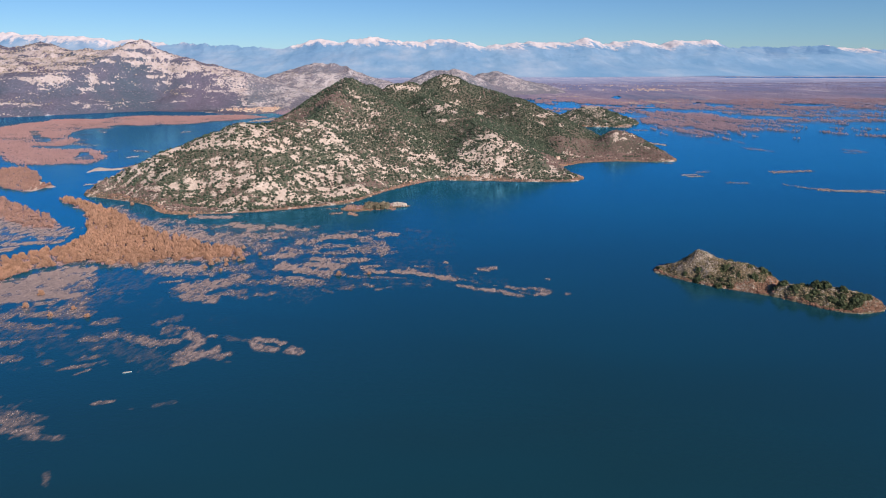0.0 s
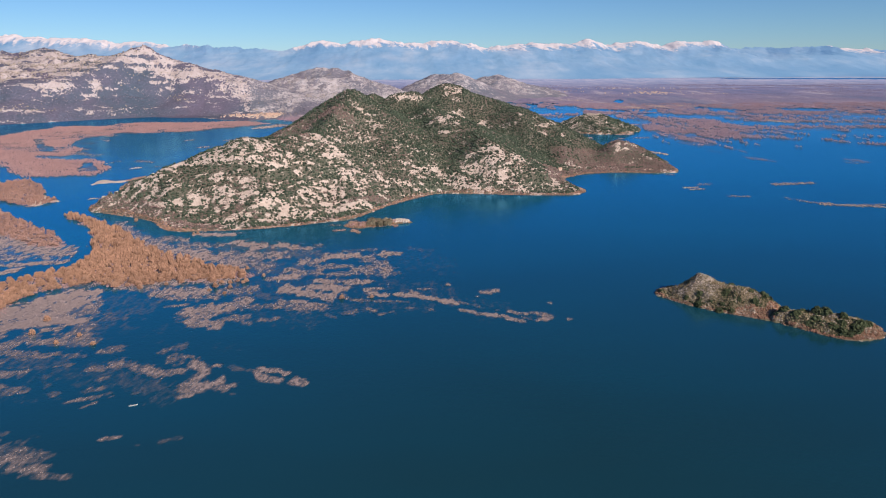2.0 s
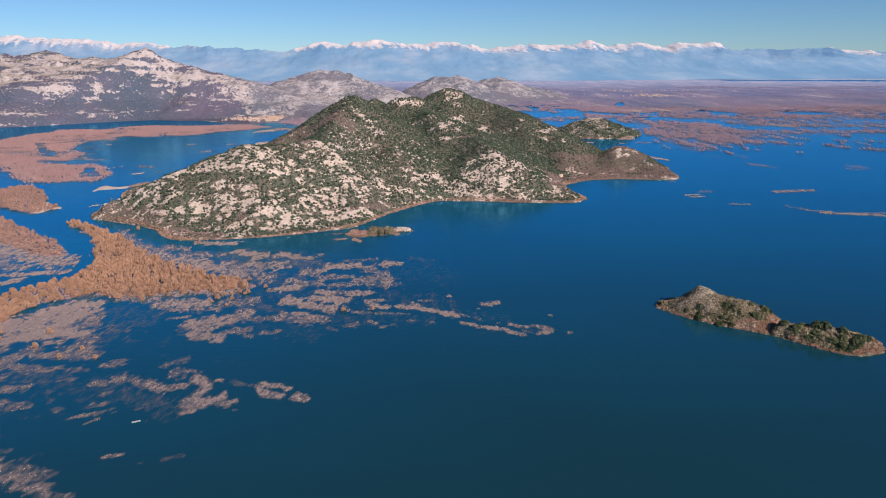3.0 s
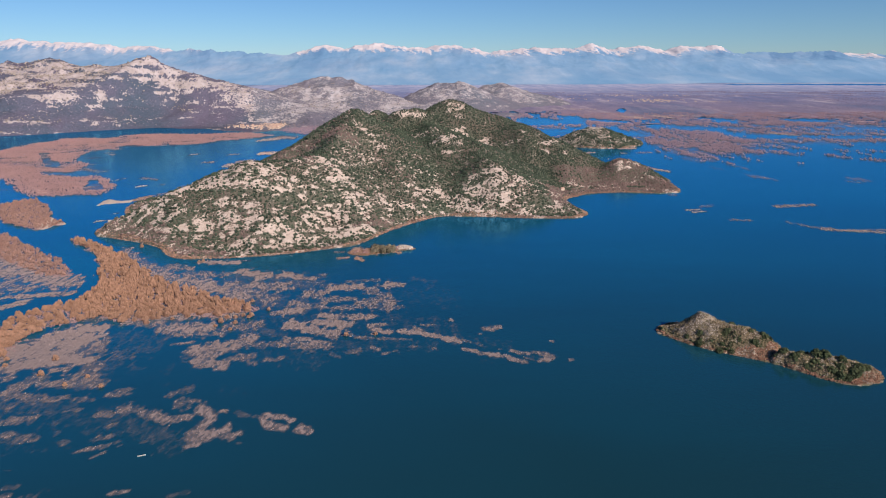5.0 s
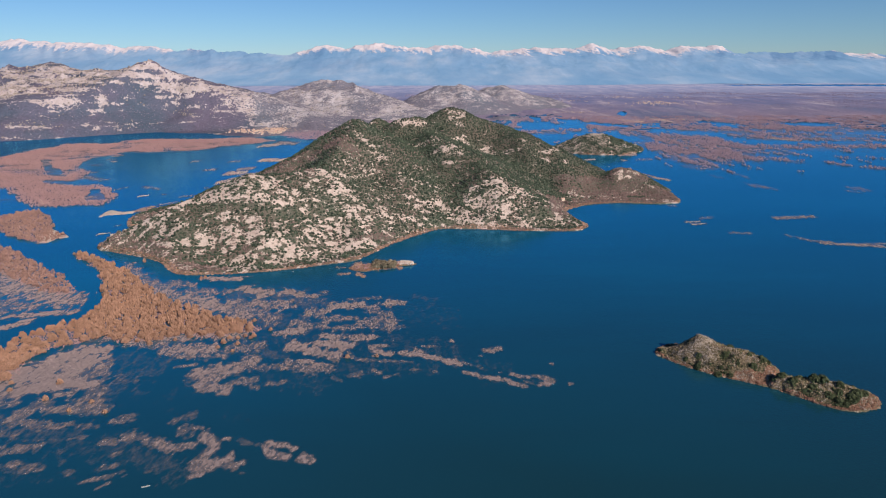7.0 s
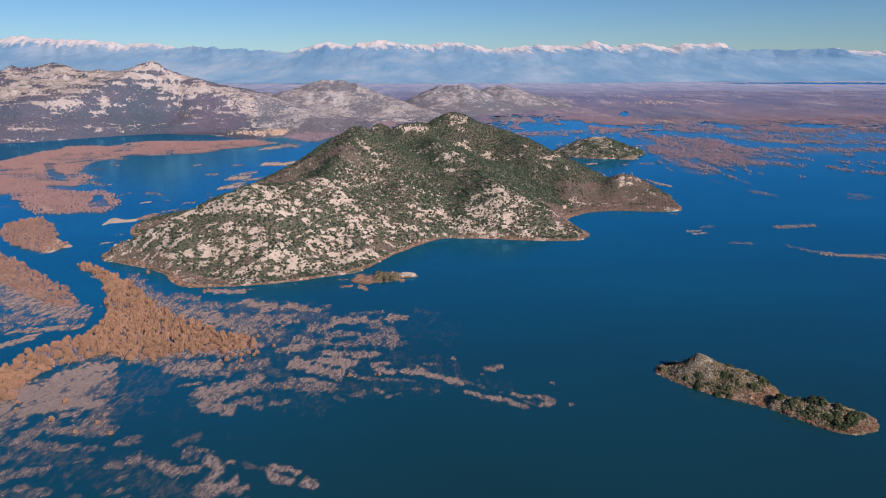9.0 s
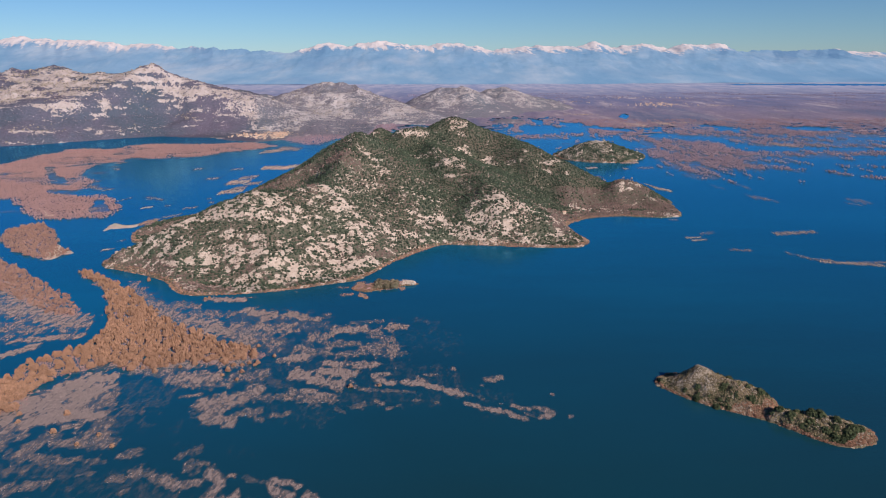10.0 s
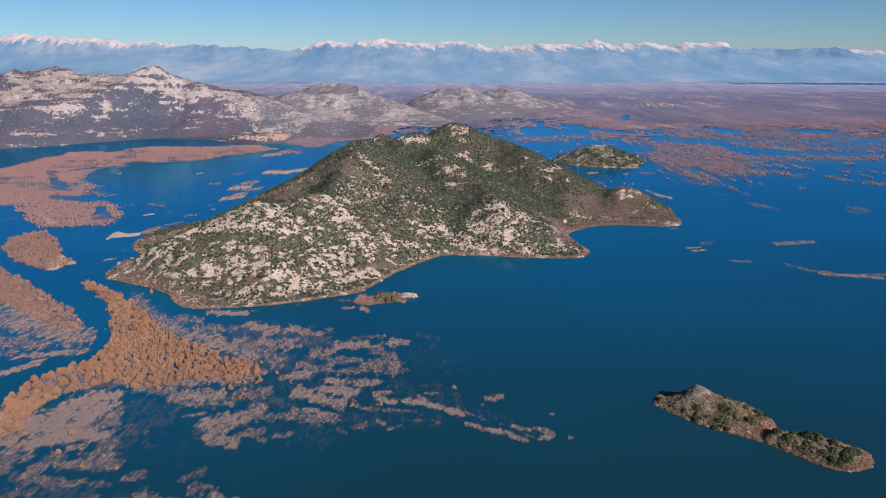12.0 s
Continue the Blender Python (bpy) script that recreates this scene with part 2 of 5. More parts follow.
WOOD = plain("boat_wood", (0.25, 0.16, 0.09))

# ---------------------------------------------------------------- shapes
rng = np.random.default_rng(11)
LATTICE = rng.random((256, 256))


def lattice(x, y):
    i, j = np.floor(x).astype(int), np.floor(y).astype(int)
    u, v = x - i, y - j
    u, v = u * u * (3 - 2 * u), v * v * (3 - 2 * v)
    g = lambda a, b: LATTICE[a & 255, b & 255]
    return (g(i, j) * (1 - u) + g(i + 1, j) * u) * (1 - v) + (g(i, j + 1) * (1 - u) + g(i + 1, j + 1) * u) * v


def fbm(x, y, size, octaves=4, gain=0.5):
    """Fractal noise about 0, within about -1 and 1."""
    x, y = np.asarray(x) / size, np.asarray(y) / size
    s, a, t = 0.0, 1.0, 0.0
    for k in range(octaves):
        s = s + a * (lattice(x + 17.3 * k, y + 9.1 * k) * 2 - 1)
        t, a, x, y = t + a, a * gain, x * 2.03 + y * 0.3, y * 2.03 - x * 0.15
    return s / t * 1.6


def ridged(x, y, size, octaves=5):
    x, y = np.asarray(x) / size, np.asarray(y) / size
    s, a, t = 0.0, 1.0, 0.0
    for k in range(octaves):
        s = s + a * (1 - np.abs(lattice(x + 31.7 * k, y + 5.3 * k) * 2 - 1))
        t, a, x, y = t + a, a * 0.5, x * 2.1 + y * 0.2, y * 2.1 - x * 0.2
    return s / t


def step(a, b, x):
    t = np.clip((x - a) / (b - a), 0, 1)
    return t * t * (3 - 2 * t)


def to_segment(x, y, ax, ay, bx, by):
    dx, dy = bx - ax, by - ay
    t = np.clip(((x - ax) * dx + (y - ay) * dy) / (dx * dx + dy * dy), 0, 1)
    return np.hypot(x - ax - t * dx, y - ay - t * dy), t


def rounded(corners, steps=4):
    """A closed smooth line through the corners."""
    p = np.array(corners, float)
    a, b, c, d = (np.roll(p, k, 0) for k in (1, 0, -1, -2))
    out = []
    for k in range(steps):
        t = k / steps
        out.append(0.5 * (2 * b + (c - a) * t + (2 * a - 5 * b + 4 * c - d) * t * t + (3 * b - a - 3 * c + d) * t ** 3))
    return np.stack(out, 1).reshape(-1, 2)


def inside(x, y, line):
    """Metres from the line: positive within it, negative outside."""
    x, y = np.asarray(x, float), np.asarray(y, float)
    far, odd = np.full(x.shape, 1e9), np.zeros(x.shape, bool)
    for (ax, ay), (bx, by) in zip(line, np.roll(line, -1, 0)):
        far = np.minimum(far, to_segment(x, y, ax, ay, bx, by)[0])
        if ay != by:
            odd ^= ((ay > y) != (by > y)) & (x < (bx - ax) * (y - ay) / (by - ay) + ax)
    return np.where(odd, far, -far)


def brushed(x, y, strokes, wobble=0.3, grain=3.0, slim=1.0):
    """Soft cover from 0 to 1 along strokes (ax, ay, bx, by, half depth, weight) with a ragged rim; slim: depth over breadth."""
    x, y = np.asarray(x, float) * slim, np.asarray(y, float)
    total, rag = np.zeros(x.shape), wobble * fbm(x, y, grain, 3, 0.6)
    for ax, ay, bx, by, r, w in strokes:
        ax, bx = ax * slim, bx * slim
        near = (np.abs(x - (ax + bx) / 2) < abs(bx - ax) / 2 + 2 * r) & (np.abs(y - (ay + by) / 2) < abs(by - ay) / 2 + 2 * r)
        if near.any():
            d = to_segment(x[near], y[near], ax, ay, bx, by)[0] / r + rag[near]
            total[near] = np.maximum(total[near], w * (1 - step(0.45, 1.5, d)))
    return total


def ridge_land(x, y, ridges, soft=3.0, cap=6.0):
    total = 0.0
    for ax, ay, ah, bx, by, bh, slope in ridges:
        d, t = to_segment(x, y, ax, ay, bx, by)
        total = total + np.exp(np.maximum(ah + (bh - ah) * t - slope * (np.sqrt(d * d + cap * cap) - cap), -40) / soft)
    return soft * np.log(total)


def lower(a, b, soft=3.0):
    return -soft * np.log(np.exp(-np.clip(a, -60, 300) / soft) + np.exp(-np.clip(b, -60, 300) / soft))


def mesh_of(name, verts, faces, mat, smooth=False, **layers):
    verts, faces = np.asarray(verts, np.float32), np.asarray(faces, np.int32)
    me = bpy.data.meshes.new(name)
    n, k = faces.shape
    me.vertices.add(len(verts)), me.loops.add(n * k), me.polygons.add(n)
    me.vertices.foreach_set("co", verts.ravel())
    me.loops.foreach_set("vertex_index", faces.ravel())
    me.polygons.foreach_set("loop_start", np.arange(0, n * k, k, dtype=np.int32))
    me.polygons.foreach_set("use_smooth", np.full(n, smooth))
    for key, values in layers.items():
        me.attributes.new(key, "FLOAT", "POINT").data.foreach_set("value", np.asarray(values, np.float32))
    me.update(calc_edges=True)
    me.materials.append(mat)
    return me


def grid_faces(nx, ny):
    i = np.arange(nx * ny).reshape(ny, nx)
    return np.stack([i[:-1, :-1], i[:-1, 1:], i[1:, 1:], i[1:, :-1]], -1).reshape(-1, 4)


def used_only(verts, faces, layers=()):
    keep = np.unique(faces)
    back = np.full(len(verts), -1)
    back[keep] = np.arange(len(keep))
    return verts[keep], back[faces], [v[keep] for v in layers]


PHI = (1 + 5 ** 0.5) / 2
ICO = np.array([(-1, PHI, 0), (1, PHI, 0), (-1, -PHI, 0), (1, -PHI, 0), (0, -1, PHI), (0, 1, PHI), (0, -1, -PHI), (0, 1, -PHI),
                (PHI, 0, -1), (PHI, 0, 1), (-PHI, 0, -1), (-PHI, 0, 1)]) / 1.9
ICO_F = np.array([(0, 11, 5), (0, 5, 1), (0, 1, 7), (0, 7, 10), (0, 10, 11), (1, 5, 9), (5, 11, 4), (11, 10, 2), (10, 7, 6), (7, 1, 8),
                  (3, 9, 4), (3, 4, 2), (3, 2, 6), (3, 6, 8), (3, 8, 9), (4, 9, 5), (2, 4, 11), (6, 2, 10), (8, 6, 7), (9, 8, 1)])
OCT = np.array([(1, 0, 0), (-1, 0, 0), (0, 1, 0), (0, -1, 0), (0, 0, 1), (0, 0, -1)], float)
OCT_F = np.array([(0, 2, 4), (2, 1, 4), (1, 3, 4), (3, 0, 4), (2, 0, 5), (1, 2, 5), (3, 1, 5), (0, 3, 5)])


TENT = np.array([(0.95, 0, -0.4), (0.3, 0.9, -0.4), (-0.77, 0.56, -0.4), (-0.77, -0.56, -0.4), (0.3, -0.9, -0.4), (0, 0, 0.95)])
TENT_F = np.array([(0, 1, 5), (1, 2, 5), (2, 3, 5), (3, 4, 5), (4, 0, 5)])


def clumps(centres, radii, heights, rough=0.3, shape=ICO, shape_f=ICO_F):
    """Many uneven lumps: their vertices and faces."""
    c = np.asarray(centres, float)
    n, k = len(c), len(shape)
    turn = rng.random(n) * 6.283
    s = shape[None] * (1 + rough * rng.standard_normal((n, k, 1)).clip(-1.6, 1.6))
    x = s[..., 0] * np.cos(turn)[:, None] - s[..., 1] * np.sin(turn)[:, None]
    y = s[..., 0] * np.sin(turn)[:, None] + s[..., 1] * np.cos(turn)[:, None]
    r, h = np.broadcast_to(radii, n)[:, None], np.broadcast_to(heights, n)[:, None]
    v = np.stack([x * r, y * r, s[..., 2] * h], -1) + c[:, None]
    f = shape_f[None] + (np.arange(n) * k)[:, None, None]
    return v.reshape(-1, 3), f.reshape(-1, 3)


def scatter(box, gap, where):
    """Jittered places about gap metres apart, kept where the test is true."""
    x0, y0, x1, y1 = box
    x, y = np.meshgrid(np.arange(x0, x1, gap), np.arange(y0, y1, gap))
    x, y = (q.ravel() + (rng.random(q.size) - 0.5) * gap * 1.1 for q in (x, y))
    ok = where(x, y)
    return x[ok], y[ok]


def trunk_mesh(seed):
    """A tapered trunk that parts into four limbs."""
    r = np.random.default_rng(seed)
    vs, fs = [], []
    for k in range(5):
        a = 0 if k == 0 else k * 1.57 + r.random()
        p0 = Vector((0, 0, -0.1)) if k == 0 else Vector((0, 0, 0.4))
        p1 = Vector((0.03, 0, 0.8)) if k == 0 else Vector((0.45 * math.cos(a), 0.45 * math.sin(a), 1.1))
        w0, w1 = (0.10, 0.05) if k == 0 else (0.045, 0.015)
        b = len(vs)
        for p, w in ((p0, w0), (p1, w1)):
            vs += [(p.x + w * math.cos(q * 1.257), p.y + w * math.sin(q * 1.257), p.z) for q in range(5)]
        fs += [(b + q, b + (q + 1) % 5, b + 5 + (q + 1) % 5, b + 5 + q) for q in range(5)]
    return vs, fs


def part(name, me, parent, label=""):
    ob = new(name, me)
    ob.parent = parent
    return tagged(ob, label) if label else ob


# ---------------------------------------------------------------- the lake
xs = np.concatenate([np.linspace(-6000, -700, 12), np.linspace(-600, 600, 25), np.linspace(700, 6000, 12)])
ys = np.concatenate([np.linspace(-3000, -300, 8), np.linspace(-200, 1400, 33), np.linspace(1600, 5600, 14)])
gx, gy = np.meshgrid(xs, ys)
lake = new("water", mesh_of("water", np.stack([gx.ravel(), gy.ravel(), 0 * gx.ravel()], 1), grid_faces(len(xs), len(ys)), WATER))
tagged(lake, "deep blue lake water with faint ripples under clear sky", "lake", kind="structure")

# ---------------------------------------------------------------- the large island
ISLAND_RIDGES = [
    (-148, 512, 42, -192, 496, 29, .46), (-192, 496, 29, -249, 474, 1, .45), (-148, 512, 42, -100, 540, 41, .56), (-100, 540, 41, -86, 655, 69, .70), (-86, 655, 68, -62, 735, 45, .62),
    (-86, 660, 64, -88, 790, 52, .62), (-95, 800, 65, -91, 800, 66, .6), (-62, 735, 45, -50, 765, 57, .5), (-48, 772, 63, -34, 780, 64, .6),
    (-28, 800, 52, 6, 822, 65, .5), (4, 822, 71, 10, 822, 70, .6), (6, 822, 67, 60, 800, 50, .50), (60, 800, 50, 80, 778, 47, .5),
    (80, 778, 47, 112, 738, 31, .48), (112, 738, 31, 160, 705, 5, .48),
]
ISLAND_SPURS = [
    (150, 705, 3, 172, 697, 11, .45), (176, 697, 18.5, 181, 696, 18.5, .62), (184, 696, 11, 206, 640, 0, .45), (43, 578, 28, 5, 662, 46, .5), (5, 662, 46, -32, 780, 52, .45),
    (43, 578, 28, 96, 532, 2, .5), (-95, 545, 39, -66, 474, 8, .55), (-86, 655, 67, -42, 580, 33, .5), (60, 800, 45, 86, 722, 29, .5),
    (112, 738, 29, 112, 645, 6, .5), (-150, 560, 24, -255, 565, 3, .4),
]
ISLAND_SHORE = rounded([
    (-249, 471), (-213, 449), (-186, 430), (-167, 408), (-141, 406), (-117, 410), (-87, 422), (-60, 439), (-44, 470), (-25, 502),
    (-4, 521), (31, 520), (66, 514), (96, 515), (109, 532), (104, 557), (100, 581), (108, 598), (123, 611), (156, 619), (185, 613),
    (212, 623), (216, 664), (219, 700), (190, 735), (150, 780), (120, 880), (45, 955), (-60, 950), (-150, 835), (-180, 715),
    (-215, 650), (-257, 605), (-266, 565), (-255, 535), (-225, 505)])


def island_height(x, y):
    d = inside(x, y, ISLAND_SHORE) + 2.2 * fbm(x, y, 14, 3)
    h = ridge_land(x, y, ISLAND_RIDGES + ISLAND_SPURS)
    amp = step(2, 30, d)
    h = h + amp * (3.0 * fbm(x + 90, y, 34, 4) + 1.0 * (ridged(x, y, 11, 3) - 0.6))
    return np.where(d > 0, lower(np.maximum(h, 0.6), 0.25 + 0.75 * np.maximum(d, 0), 1.2) + 0.5, d * 0.4)


WEST_RIDGE_ROCK = [
    (-241, 472, -203, 478, 4, 0.8), (-203, 478, -190, 484, 9.4, 0.95), (-187, 486, -181, 495, 8, 0.95), (-173, 489, -159, 500, 9.8, 1),
    (-159, 500, -131, 505, 8.5, 1), (-164, 488, -147, 487, 5.7, 0.8), (-146, 485, -122, 485, 5.3, 0.8), (-131, 487, -113, 501, 5, 0.75),
    (-158, 467, -139, 472, 3.4, 0.8), (-198, 458, -188, 459, 5, 0.75), (-188, 445, -175, 450, 2.5, 0.85), (-173, 448, -142, 451, 4.4, 0.9),
    (-156, 456, -140, 442, 4.4, 0.85), (-168, 457, -163, 456, 2, 0.8), (-167, 418, -149, 432, 2.3, 0.8),
]
WEST_FOOT_ROCK = [
    (-151, 440, -144, 435, 3.2, 0.7), (-138, 422, -130, 429, 8.6, 1), (-128, 410, -116, 419, 3.6, 0.8), (-134, 449, -123, 451, 3.5, 0.9),
    (-124, 438, -109, 459, 3.7, 1), (-114, 445, -102, 439, 6.7, 1), (-98, 459, -81, 476, 7.5, 0.8), (-110, 426, -76, 446, 7.3, 0.9),
    (-78, 457, -59, 465, 7.2, 0.95), (-80, 470, -55, 461, 4.5, 0.9), (-62, 454, -53, 465, 3.4, 1), (-102, 538, -87, 524, 2.9, 1),
    (-87, 524, -71, 515, 6, 1), (-82, 501, -62, 493, 6.8, 0.95),
]
MIDDLE_RIB_ROCK = [
    (-64, 507, -58, 490, 5.7, 0.85), (-52, 516, -43, 509, 4.3, 0.85), (-102, 507, -86, 514, 4.2, 0.65), (-114, 528, -93, 537, 3.8, 0.65),
    (-101, 477, -82, 484, 2.4, 0.85), (-137, 463, -130, 464, 2.5, 0.8), (-123, 508, -118, 495, 3.3, 0.65), (-111, 490, -100, 486, 3.4, 0.5),
    (-43, 512, -26, 526, 3.9, 0.9), (-17, 548, -13, 548, 5.1, 1), (-9, 555, 0, 535, 4.1, 0.8), (-27, 537, -18, 536, 4.3, 0.6),
    (-50, 545, -46, 547, 3.2, 0.65),
]
KNOLL_ROCK = [
    (15, 565, 29, 571, 4.2, 0.8), (34, 574, 49, 582, 6.6, 1), (38, 560, 56, 559, 7.9, 0.85), (19, 554, 45, 536, 8.5, 0.85),
    (5, 543, 23, 527, 7.3, 0.9), (48, 542, 59, 531, 6.4, 0.7), (57, 569, 72, 569, 6.5, 0.65), (77, 574, 91, 569, 5.7, 0.65),
    (64, 522, 71, 518, 4.4, 0.85), (77, 532, 86, 537, 3.4, 0.65), (92, 529, 99, 533, 3.8, 0.6),
]
SUMMITS_ROCK = [
    (-80, 657, -89, 783, 5.5, 0.8), (-87, 772, -82, 771, 4.3, 0.7), (-62, 764, -41, 779, 4.1, 0.95), (-41, 779, -31, 770, 2.4, 0.8),
    (1, 811, 8, 818, 3.6, 0.9), (1, 798, 17, 807, 3.4, 0.9), (10, 794, 17, 789, 3.5, 0.7), (-37, 705, -14, 683, 6.4, 0.7),
    (-14, 704, 0, 651, 8.5, 0.9), (4, 745, 11, 640, 3.4, 0.9), (1, 753, 19, 771, 3, 0.8), (20, 750, 19, 767, 3.8, 0.75),
    (-15, 629, 0, 628, 4.3, 0.6), (-24, 660, -5, 648, 5.3, 0.5), (-82, 630, -65, 614, 4.8, 0.6), (-65, 608, -54, 596, 4.3, 0.5),
]
EAST_SLOPE_ROCK = [
    (38, 754, 61, 733, 6.4, 0.7), (77, 752, 83, 750, 3.3, 0.7), (97, 733, 112, 735, 5.1, 0.9), (97, 718, 101, 717, 3.6, 0.8),
    (118, 717, 123, 715, 2.4, 0.8), (63, 739, 76, 733, 3.2, 0.7), (111, 742, 122, 739, 3.7, 0.7), (-41, 583, -36, 578, 4.1, 0.7),
    (-69, 577, -65, 579, 2.1, 0.8), (-74, 581, -72, 581, 2.5, 0.8), (-95, 550, -92, 554, 2.2, 0.6), (-85, 542, -79, 548, 2.3, 0.7),
    (-72, 540, -63, 545, 3, 0.5), (115, 641, 156, 643, 10.3, 0.6), (171, 686, 190, 695, 7.3, 0.75),
]
REST_ROCK = [
    (195, 671, 199, 662, 4.2, 0.6), (187, 628, 205, 620, 6.5, 0.9), (172, 665, 183, 664, 5.5, 0.5), (-95, 651, -88, 641, 4.1, 0.6),
]
GREEN_HOLLOWS = [
    (-185, 479, -160, 467, 7.5, 0.8), (-139, 472, -120, 473, 4, 0.7), (-113, 477, -99, 489, 4.3, 0.5), (-178, 459, -172, 440, 4.2, 0.4),
    (-136, 439, -120, 429, 4, 0.8), (10, 601, 3, 563, 7.1, 0.8), (59, 534, 80, 542, 5.7, 0.8), (-103, 459, -100, 459, 2.8, 0.8),
    (25, 599, 0, 609, 5.9, 0.8), (71, 607, 112, 673, 12.2, 0.6), (-105, 491, -87, 493, 4.2, 0.4), (-61, 526, -37, 553, 5.3, 0.5),
]
BROWN_SCRUB = [
    (-155, 625, -122, 616, 8.7, 0.8), (-141, 605, -174, 635, 5.1, 0.6), (-101, 617, -86, 598, 10.5, 0.7), (-264, 555, -239, 554, 8, 1),
    (-240, 557, -224, 565, 6.9, 0.9), (-237, 464, -191, 444, 5.1, 0.9), (-176, 429, -163, 413, 5.9, 1), (-135, 437, -120, 429, 3.3, 0.8),
    (94, 606, 90, 544, 8.2, 1), (112, 673, 149, 689, 9.2, 0.9), (114, 647, 156, 643, 12.3, 0.85), (136, 621, 177, 621, 5, 1),
    (165, 684, 191, 654, 8.2, 0.8), (201, 660, 215, 668, 7.9, 1), (80, 599, 92, 589, 6.8, 0.7), (-148, 406, -127, 405, 2.3, 0.8),
] + [
    (-243, 470, -205, 447, 8, 1), (-205, 447, -176, 424, 8, 1), (-172, 418, -140, 411, 5, .8), (145, 665, 176, 675, 20, 1), (176, 660, 205, 648, 20, 1), (135, 622, 200, 628, 14, 1), (108, 592, 120, 604, 9, 1), (101, 604, 150, 640, 14, 0.8), (-63, 464, -42, 491, 3.5, 0.9), (-85, 477, -65, 476, 2.1, 0.5), (-106, 533, -143, 620, 5.2, 0.6),
]
CREST_ROCK = [
    (-236, 474, -205, 486, 6, .9), (-205, 486, -168, 500, 9, 1), (-168, 500, -142, 508, 9, 1), (-97, 790, -88, 794, 7, .9), (-50, 763, -32, 770, 7, .95),
    (2, 813, 14, 814, 6, .95),
]
ROCK_STROKES = CREST_ROCK + WEST_RIDGE_ROCK + WEST_FOOT_ROCK + MIDDLE_RIB_ROCK + KNOLL_ROCK + SUMMITS_ROCK + EAST_SLOPE_ROCK + REST_ROCK


def rockiness(x, y):
    """About 0.5 and more where limestone lies bare."""
    low = step(680, 520, y)
    grain = fbm(x + 0.9 * y, (y - 0.45 * x) * 2.0, 11, 4, 0.6)
    fleck = fbm(x + 0.3 * y, (y - 0.3 * x) * 1.3, 3.4, 3, 0.65)
    bare, hollow = brushed(x, y, ROCK_STROKES, 0.45, 7), brushed(x, y, GREEN_HOLLOWS, 0.4, 9)
    return 0.13 + 0.18 * low + (0.46 - 0.16 * low) * bare - 0.18 * hollow + 0.14 * grain + (0.31 + 0.14 * low) * fleck


gx, gy = np.meshgrid(np.arange(-290, 240, 1.05), np.arange(385, 975, 1.05))
hz = island_height(gx.ravel(), gy.ravel())
faces = grid_faces(gx.shape[1], gx.shape[0])
faces = faces[(hz[faces] > -2.5).any(1)]
v, faces, (rk,) = used_only(np.stack([gx.ravel(), gy.ravel(), hz], 1), faces, [rockiness(gx.ravel(), gy.ravel())])
island = tagged(new("island", mesh_of("island", v, faces, KARST, True, rock=rk)),
                "large hilly karst island of pale limestone and green scrub", "island", kind="structure")


def on_island(x, y):
    return inside(x, y, ISLAND_SHORE) > 1.5


def seen_side(x, y):
    return y < 860


x, y = scatter((-270, 400, 225, 900), 1.65, lambda x, y: on_island(x, y) & seen_side(x, y))
rk, br = rockiness(x, y), brushed(x, y, BROWN_SCRUB, 0.4, 12) + 0.2 * fbm(x, y, 25)
shore_d = inside(x, y, ISLAND_SHORE)
green = np.where(rk < 0.44, rng.random(x.size) < 0.80, rng.random(x.size) < 0.17 + 0.45 * (fbm(x, y, 4, 2) > 0.30))
brown = green & ((rng.random(x.size) < np.clip(1.3 * br, 0.03, 0.95)) | (shore_d < 2.5))
for name, keep, mat, size, label in (
        ("evergreen_scrub", green & ~brown, SCRUB, 1.0, "dark olive evergreen scrub over the island's slopes"),
        ("bare_scrub", brown, BARE, 0.85, "leafless reddish-brown scrub along the shore and saddles")):
    px, py = x[keep], y[keep]
    s = size * np.where(rk[keep] > 0.44, rng.uniform(0.7, 1.3, px.size), rng.uniform(0.55, 1.35, px.size))
    vv, ff = clumps(np.stack([px, py, island_height(px, py) + 0.35 * s], 1), s, s * 0.85, 0.22, OCT, OCT_F)
    tagged(new(name, mesh_of(name, vv, ff, mat)), label, "scrub", kind="stuff")
keep = ((rk > 0.52) & (rng.random(x.size) < 0.10)) | ((rk > 0.30) & (rk < 0.44) & (rng.random(x.size) < 0.035))
px, py = x[keep] + rng.normal(0, 0.7, keep.sum()), y[keep] + rng.normal(0, 0.7, keep.sum())
s = rng.uniform(0.4, 1.2, px.size)
vv, ff = clumps(np.stack([px, py, island_height(px, py) + 0.1 * s], 1), s, s * 0.7, 0.25)
tagged(new("boulders", mesh_of("boulders", vv, ff, ROCK)), "pale limestone boulders and outcrops on the slopes", "rocks", kind="stuff")


x, y = scatter((-275, 398, 228, 640), 1.0, lambda x, y: np.abs(inside(x, y, ISLAND_SHORE) - 1.2) < 1.7 + 1.4 * fbm(x, y, 25) + 1.2 * np.exp(-np.hypot(x + 30, y - 505) / 30) + 3.0 * np.exp(-np.hypot(x - 112, y - 603) / 12))
s = rng.uniform(0.35, 0.9, x.size)
vv, ff = clumps(np.stack([x, y, np.maximum(island_height(x, y), 0) + 0.1], 1), s, s * 0.5, 0.25, OCT, OCT_F)
tagged(new("shore_reeds", mesh_of("shore_reeds", vv, ff, SHORE)), "narrow tawny strip of dry reeds and stones along the waterline", "reeds", kind="stuff")


